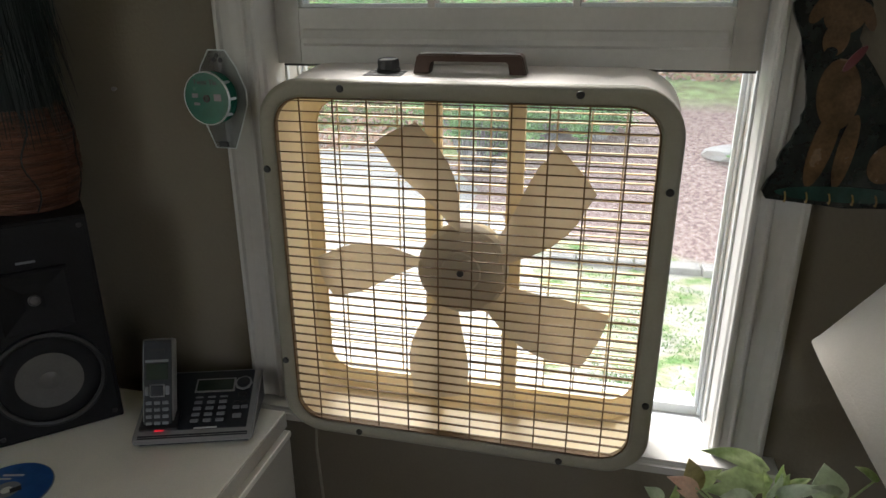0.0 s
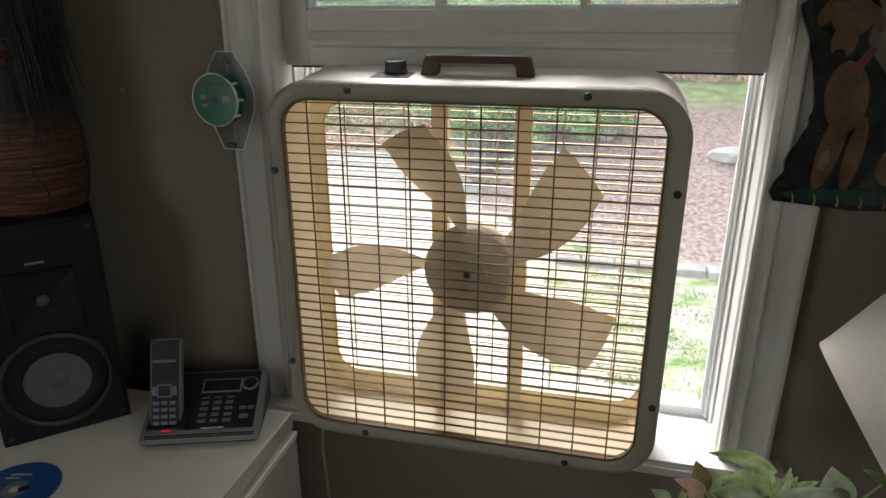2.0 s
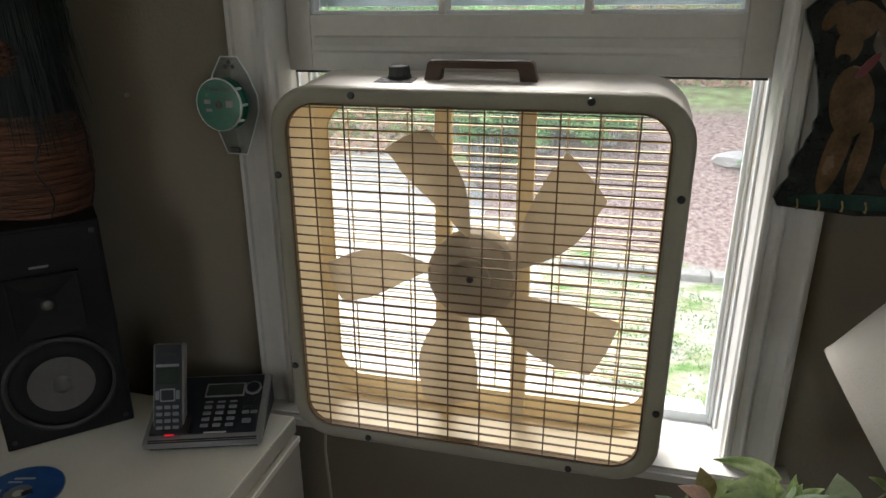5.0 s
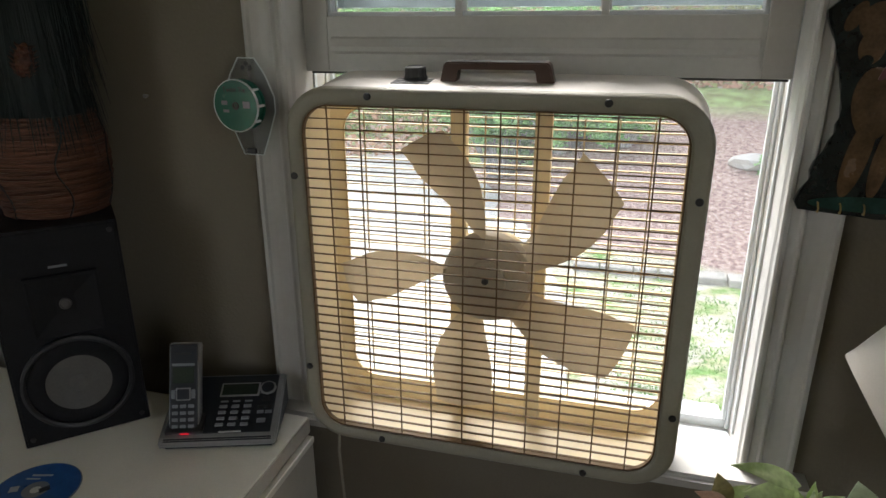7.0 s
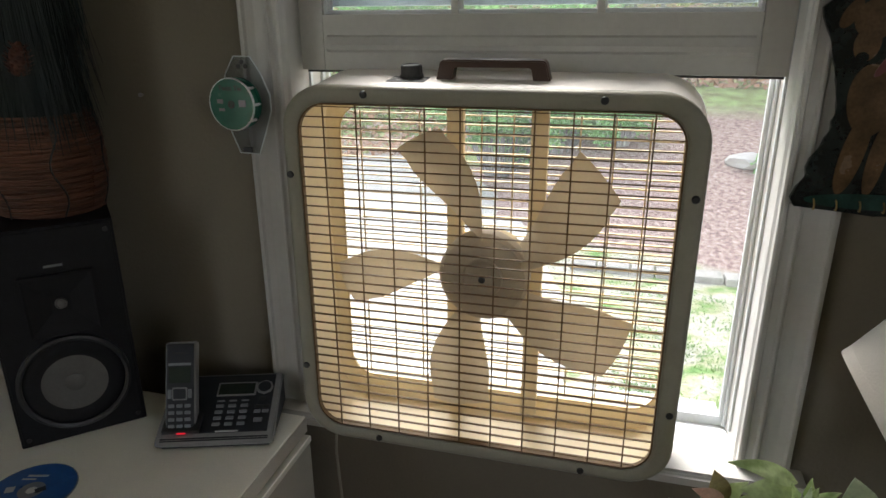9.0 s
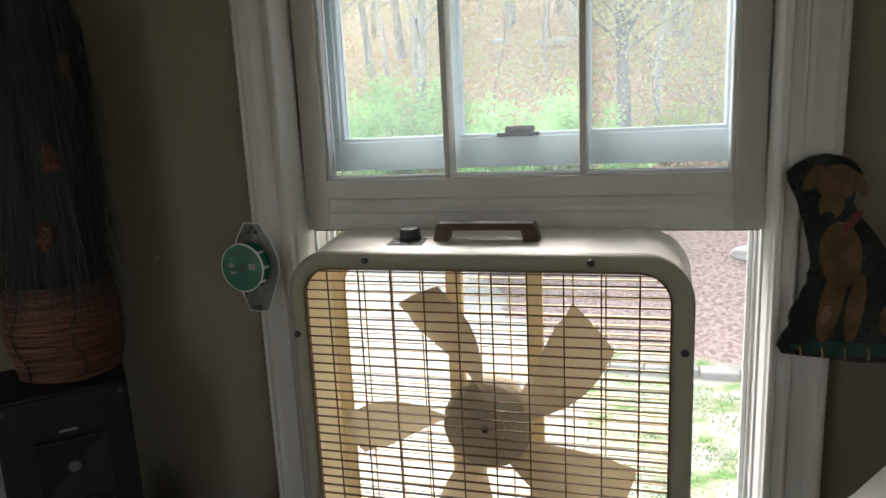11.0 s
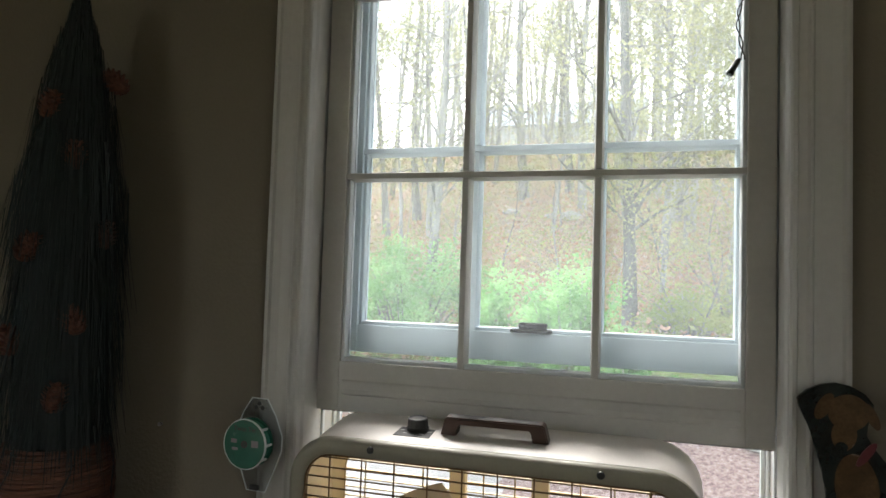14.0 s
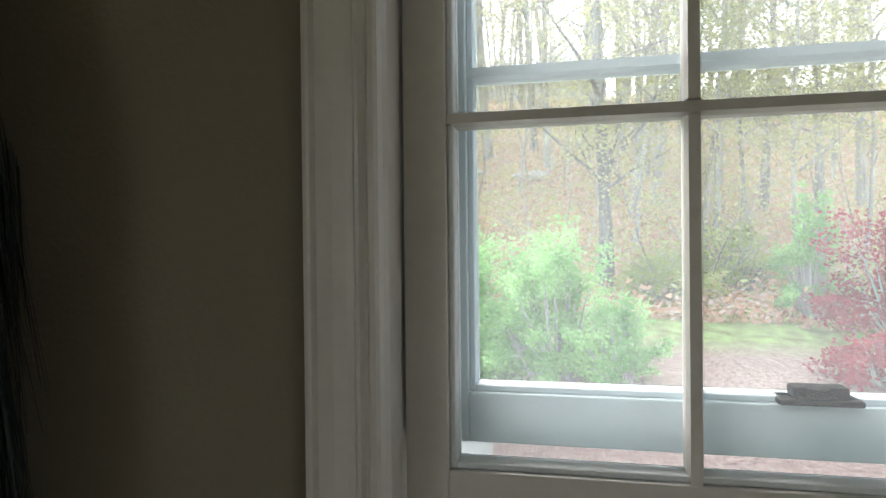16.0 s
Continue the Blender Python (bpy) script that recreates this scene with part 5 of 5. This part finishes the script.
def woods():
    rnd = random.Random(11)
    # the trunks that stand out, by direction, distance, radius, height
    near = [(-16.9, 15.5, 0.15, 13, 120), (-14.3, 21, 0.10, 12, 120), (-12.4, 24, 0.09, 13, 100), (-9.0, 21, 0.18, 14, 120), (-4.2, 20, 0.15, 14, 150), (-0.9, 12.2, 0.155, 12, 260), (2.2, 16.5, 0.12, 12, 200), (3.8, 19, 0.17, 14, 200), (6.1, 21, 0.13, 14, 160), (-21.4, 19, 0.12, 13, 150), (-18.8, 24, 0.10, 12, 120), (9.0, 14, 0.10, 10, 260), (12.5, 17, 0.13, 12, 240), (15.5, 15, 0.12, 12, 260), (19, 18, 0.14, 13, 240), (-6.3, 27, 0.13, 14, 120), (22.5, 16, 0.12, 12, 240), (26, 19, 0.15, 12, 200), (-25, 17, 0.13, 12, 160), (-29, 20, 0.15, 13, 160)]
    for az, d, r, h, lv in near:
        x, y = at_angle(az, d)
        tree(rnd, x, y, r, h, int(lv * 26), (rnd.uniform(-0.05, 0.05), rnd.uniform(-0.02, 0.02)), low=0.16)
    # one crooked limb that bends out and up from a tall trunk
    x, y = at_angle(3.8, 19)
    hooked = tree(rnd, x + 0.25, y - 0.6, 0.13, 13, 1800, (0, 0), low=0.3, label="tall grey tree with one crooked bent limb")
    bend = [(x + 0.25, y - 0.6, 7.0), (x + 0.42, y - 0.7, 7.3), (x + 0.62, y - 0.75, 7.75), (x + 0.72, y - 0.75, 8.2), (x + 0.95, y - 0.75, 8.55), (x + 1.5, y - 0.75, 8.65), (x + 2.1, y - 0.75, 8.62), (x + 2.6, y - 0.7, 8.9)]
    part("bent_limb", tube([Vector(p) for p in bend], [0.085, 0.085, 0.08, 0.075, 0.07, 0.06, 0.05, 0.02], 8), BARK, hooked, "crooked grey limb", True)
    x, y = at_angle(2.9, 14.5)
    tree(rnd, x, y, 0.07, 8, 260, (0.07, 0.0), low=0.3)
    # leafier trees that screen the sky
    for az, d, h in ((8.0, 13.5, 9), (11.0, 15.0, 10), (14.5, 13.0, 9), (18.0, 14.5, 9), (4.6, 17.5, 11), (-6.5, 18.5, 10), (-20.0, 17.0, 10)):
        x, y = at_angle(az, d)
        tree(rnd, x, y, 0.06, h, 8500 if az > 5 else 4200, (rnd.uniform(-0.05, 0.05), 0.0), low=0.2, label="slender young tree in fresh yellow-green leaf")
    for _ in range(84):
        az, d = rnd.uniform(-36, 36), rnd.uniform(19, 44)
        x, y = at_angle(az, d)
        tree(rnd, x, y, rnd.uniform(0.07, 0.16), rnd.uniform(9, 15), 2600, (rnd.uniform(-0.04, 0.04), 0), low=0.3)
    # thin young growth with bright leaves
    for _ in range(44):
        az, d = rnd.uniform(-28, 32), rnd.uniform(11, 21)
        x, y = at_angle(az, d)
        tree(rnd, x, y, rnd.uniform(0.015, 0.03), rnd.uniform(2, 4.5), 700, (rnd.uniform(-0.1, 0.1), 0), low=0.15, name="sapling", label="thin sapling with fresh yellow-green leaves", leaf_size=0.05)


def shrub(name, label, x, y, w, h, count, m, size, seed, category="shrub"):
    rnd = random.Random(seed)
    z = height(x, y)
    s = thing(name, label, category, (x, y, z))
    b = bmesh.new()
    centres = []
    for k in range(70):
        a = rnd.uniform(0, 6.283)
        rr = rnd.uniform(0.1, 1.0)
        e = Vector((x + w * rr * math.cos(a), y + w * 0.7 * rr * math.sin(a), z + h * rnd.uniform(0.12, 1.05) * math.sqrt(max(0.05, 1 - 0.75 * rr * rr))))
        o = Vector((x + 0.15 * w * math.cos(a), y + 0.15 * w * math.sin(a), z - 0.02))
        mid = o.lerp(e, 0.5) + Vector((0, 0, 0.12 * h))
        tube([o, mid, e], [0.014, 0.010, 0.003], 5, bm=b)
        for u in (0.35, 0.6, 0.8, 1.0):
            centres.append(tuple(mid.lerp(e, u)))
    part("stems", b, BARK, s, "thin brown stems", True)
    vs, fs = leaf_cloud(rnd, centres, count, size, 0.075 * w)
    tagged(soup("foliage", vs, fs, m, s, "many small leaves"), kind="stuff")


def far_house():
    x, y = at_angle(-6.7, 48)
    z = height(x, y) - 0.4
    h = thing("far_house", "pale house with a grey roof on the ridge", "house", (x, y, z))
    part("wall", box(x - 5, x + 6, y, y + 7, z - 1, z + 4.0), SIDING, h)
    part("roof", prism([(y - 0.6, z + 3.9), (y + 3.5, z + 6.6), (y + 7.6, z + 3.9)], x - 5.5, x + 6.5, "x"), ROOF, h, "grey shingle roof")
    for k in range(4):
        w = part("window", box(x - 4 + 2.6 * k, x - 2.9 + 2.6 * k, y - 0.05, y - 0.005, z + 1.2, z + 2.7), OUTTRIM, h)
        part("pane", box(x - 3.9 + 2.6 * k, x - 3.0 + 2.6 * k, y - 0.06, y - 0.052, z + 1.3, z + 2.6), LCD, w)


ground(), drive(), edging(), woods(), far_house()
shrub("leafy_shrub", "large fresh green shrub at the foot of the slope", -4.0, 12.4, 1.9, 2.15, 19000, SHRUB, 0.06, 21)
shrub("leafy_shrub", "large fresh green shrub beside the drive", -1.35, 8.9, 1.05, 2.3, 18000, SHRUB, 0.055, 22)
shrub("leafy_shrub", "lower fresh green shrub beside the mulched bed", -0.50, 8.45, 1.0, 2.0, 15000, SHRUB, 0.05, 31)
shrub("leafy_shrub", "spreading fresh green shrub in front of the slope", 0.22, 8.0, 0.65, 0.95, 6500, SHRUB, 0.045, 28)
shrub("low_shrub", "low green bush under the trees", 1.15, 11.6, 0.95, 0.9, 5500, SPROUT, 0.05, 23)
shrub("low_shrub", "low yellow-green bush at the edge of the woods", 2.35, 12.4, 1.0, 1.1, 5500, SPROUT, 0.05, 33)
shrub("red_maple", "small red-leaved ornamental maple in the bed", 3.75, 9.6, 1.15, 2.0, 10000, MAPLE, 0.055, 24, "maple")
shrub("low_red_maple", "low spreading red-leaved maple in the bed", 3.0, 8.3, 0.75, 0.55, 5000, MAPLE, 0.045, 29, "maple")
shrub("young_conifer", "small green conifer near the maple", 2.95, 10.6, 0.6, 1.9, 7000, SHRUB, 0.045, 25)
shrub("bed_plant", "green tuft of leaves in the mulched bed", 1.78, 7.45, 0.2, 0.26, 300, SHRUB, 0.07, 26)


def undergrowth():
    rnd = random.Random(77)
    vs, fs = [], []
    for _ in range(70000):
        az, d = rnd.uniform(-32, 36), 10.5 + 24 * rnd.random() ** 1.3
        x, y = at_angle(az, d)
        z = height(x, y) + abs(rnd.gauss(0, 0.10)) * (2.5 if rnd.random() < 0.15 else 1)
        s = rnd.uniform(0.03, 0.075)
        u = Vector((rnd.uniform(-1, 1), rnd.uniform(-1, 1), rnd.uniform(-0.7, 0.7))).normalized()
        w = u.orthogonal().normalized()
        p = Vector((x, y, z))
        j = len(vs)
        vs += [p - u * s, p + w * s * 0.55, p + u * s, p - w * s * 0.55]
        fs.append((j, j + 1, j + 2, j + 3))
    sv, sf = [], []
    for _ in range(520):
        az, d = rnd.uniform(-32, 36), 11.5 + 20 * rnd.random() ** 1.2
        cx, cy = at_angle(az, d)
        tall = rnd.uniform(0.15, 0.75)
        for _k in range(rnd.randint(20, 90)):
            x, y = cx + rnd.gauss(0, 0.32), cy + rnd.gauss(0, 0.25)
            u = Vector((rnd.uniform(-1, 1), rnd.uniform(-1, 1), rnd.uniform(-0.6, 0.6))).normalized()
            w, sz = u.orthogonal().normalized(), rnd.uniform(0.022, 0.05)
            p = Vector((x, y, height(x, y) + tall * rnd.random()))
            j = len(sv)
            sv += [p - u * sz, p + w * sz * 0.6, p + u * sz, p - w * sz * 0.6]
            sf.append((j, j + 1, j + 2, j + 3))
    tagged(soup("sprouts", sv, sf, SPROUT), "clumps of bright yellow-green sprouts on the slope", "undergrowth", kind="stuff")
    tagged(soup("undergrowth", vs, fs, LITTER), "fallen brown leaves and yellow-green sprouts over the slope", "undergrowth", kind="stuff")


undergrowth()


def lawn_grass():
    """Scattered tufts of fresh grass on the thin lawn beyond the sill."""
    rnd = random.Random(91)
    vs, fs = [], []
    for _ in range(260):
        cx, cy = rnd.uniform(0.35, 3.2), rnd.uniform(2.4, 5.4)
        for _b in range(rnd.randint(16, 70)):
            x, y = cx + rnd.gauss(0, 0.085), cy + rnd.gauss(0, 0.06)
            a, hgt = rnd.uniform(0, 6.28), rnd.uniform(0.012, 0.035)
            p, w = Vector((x, y, LEVEL - 0.005)), Vector((math.cos(a), math.sin(a), 0)) * 0.0045
            bend = Vector((rnd.gauss(0, 0.014), rnd.gauss(0, 0.014), hgt))
            j = len(vs)
            vs += [p - w, p + w, p + bend * 0.6 + w * 0.8, p + bend * 0.6 - w * 0.8, p + bend + Vector((bend.x, bend.y, 0)) * 0.6]
            fs += [(j, j + 1, j + 2, j + 3), (j + 3, j + 2, j + 4)]
    tagged(soup("grass", vs, fs, GRASS), "scattered tufts of fresh green grass on the lawn", "grass", kind="stuff")


lawn_grass()
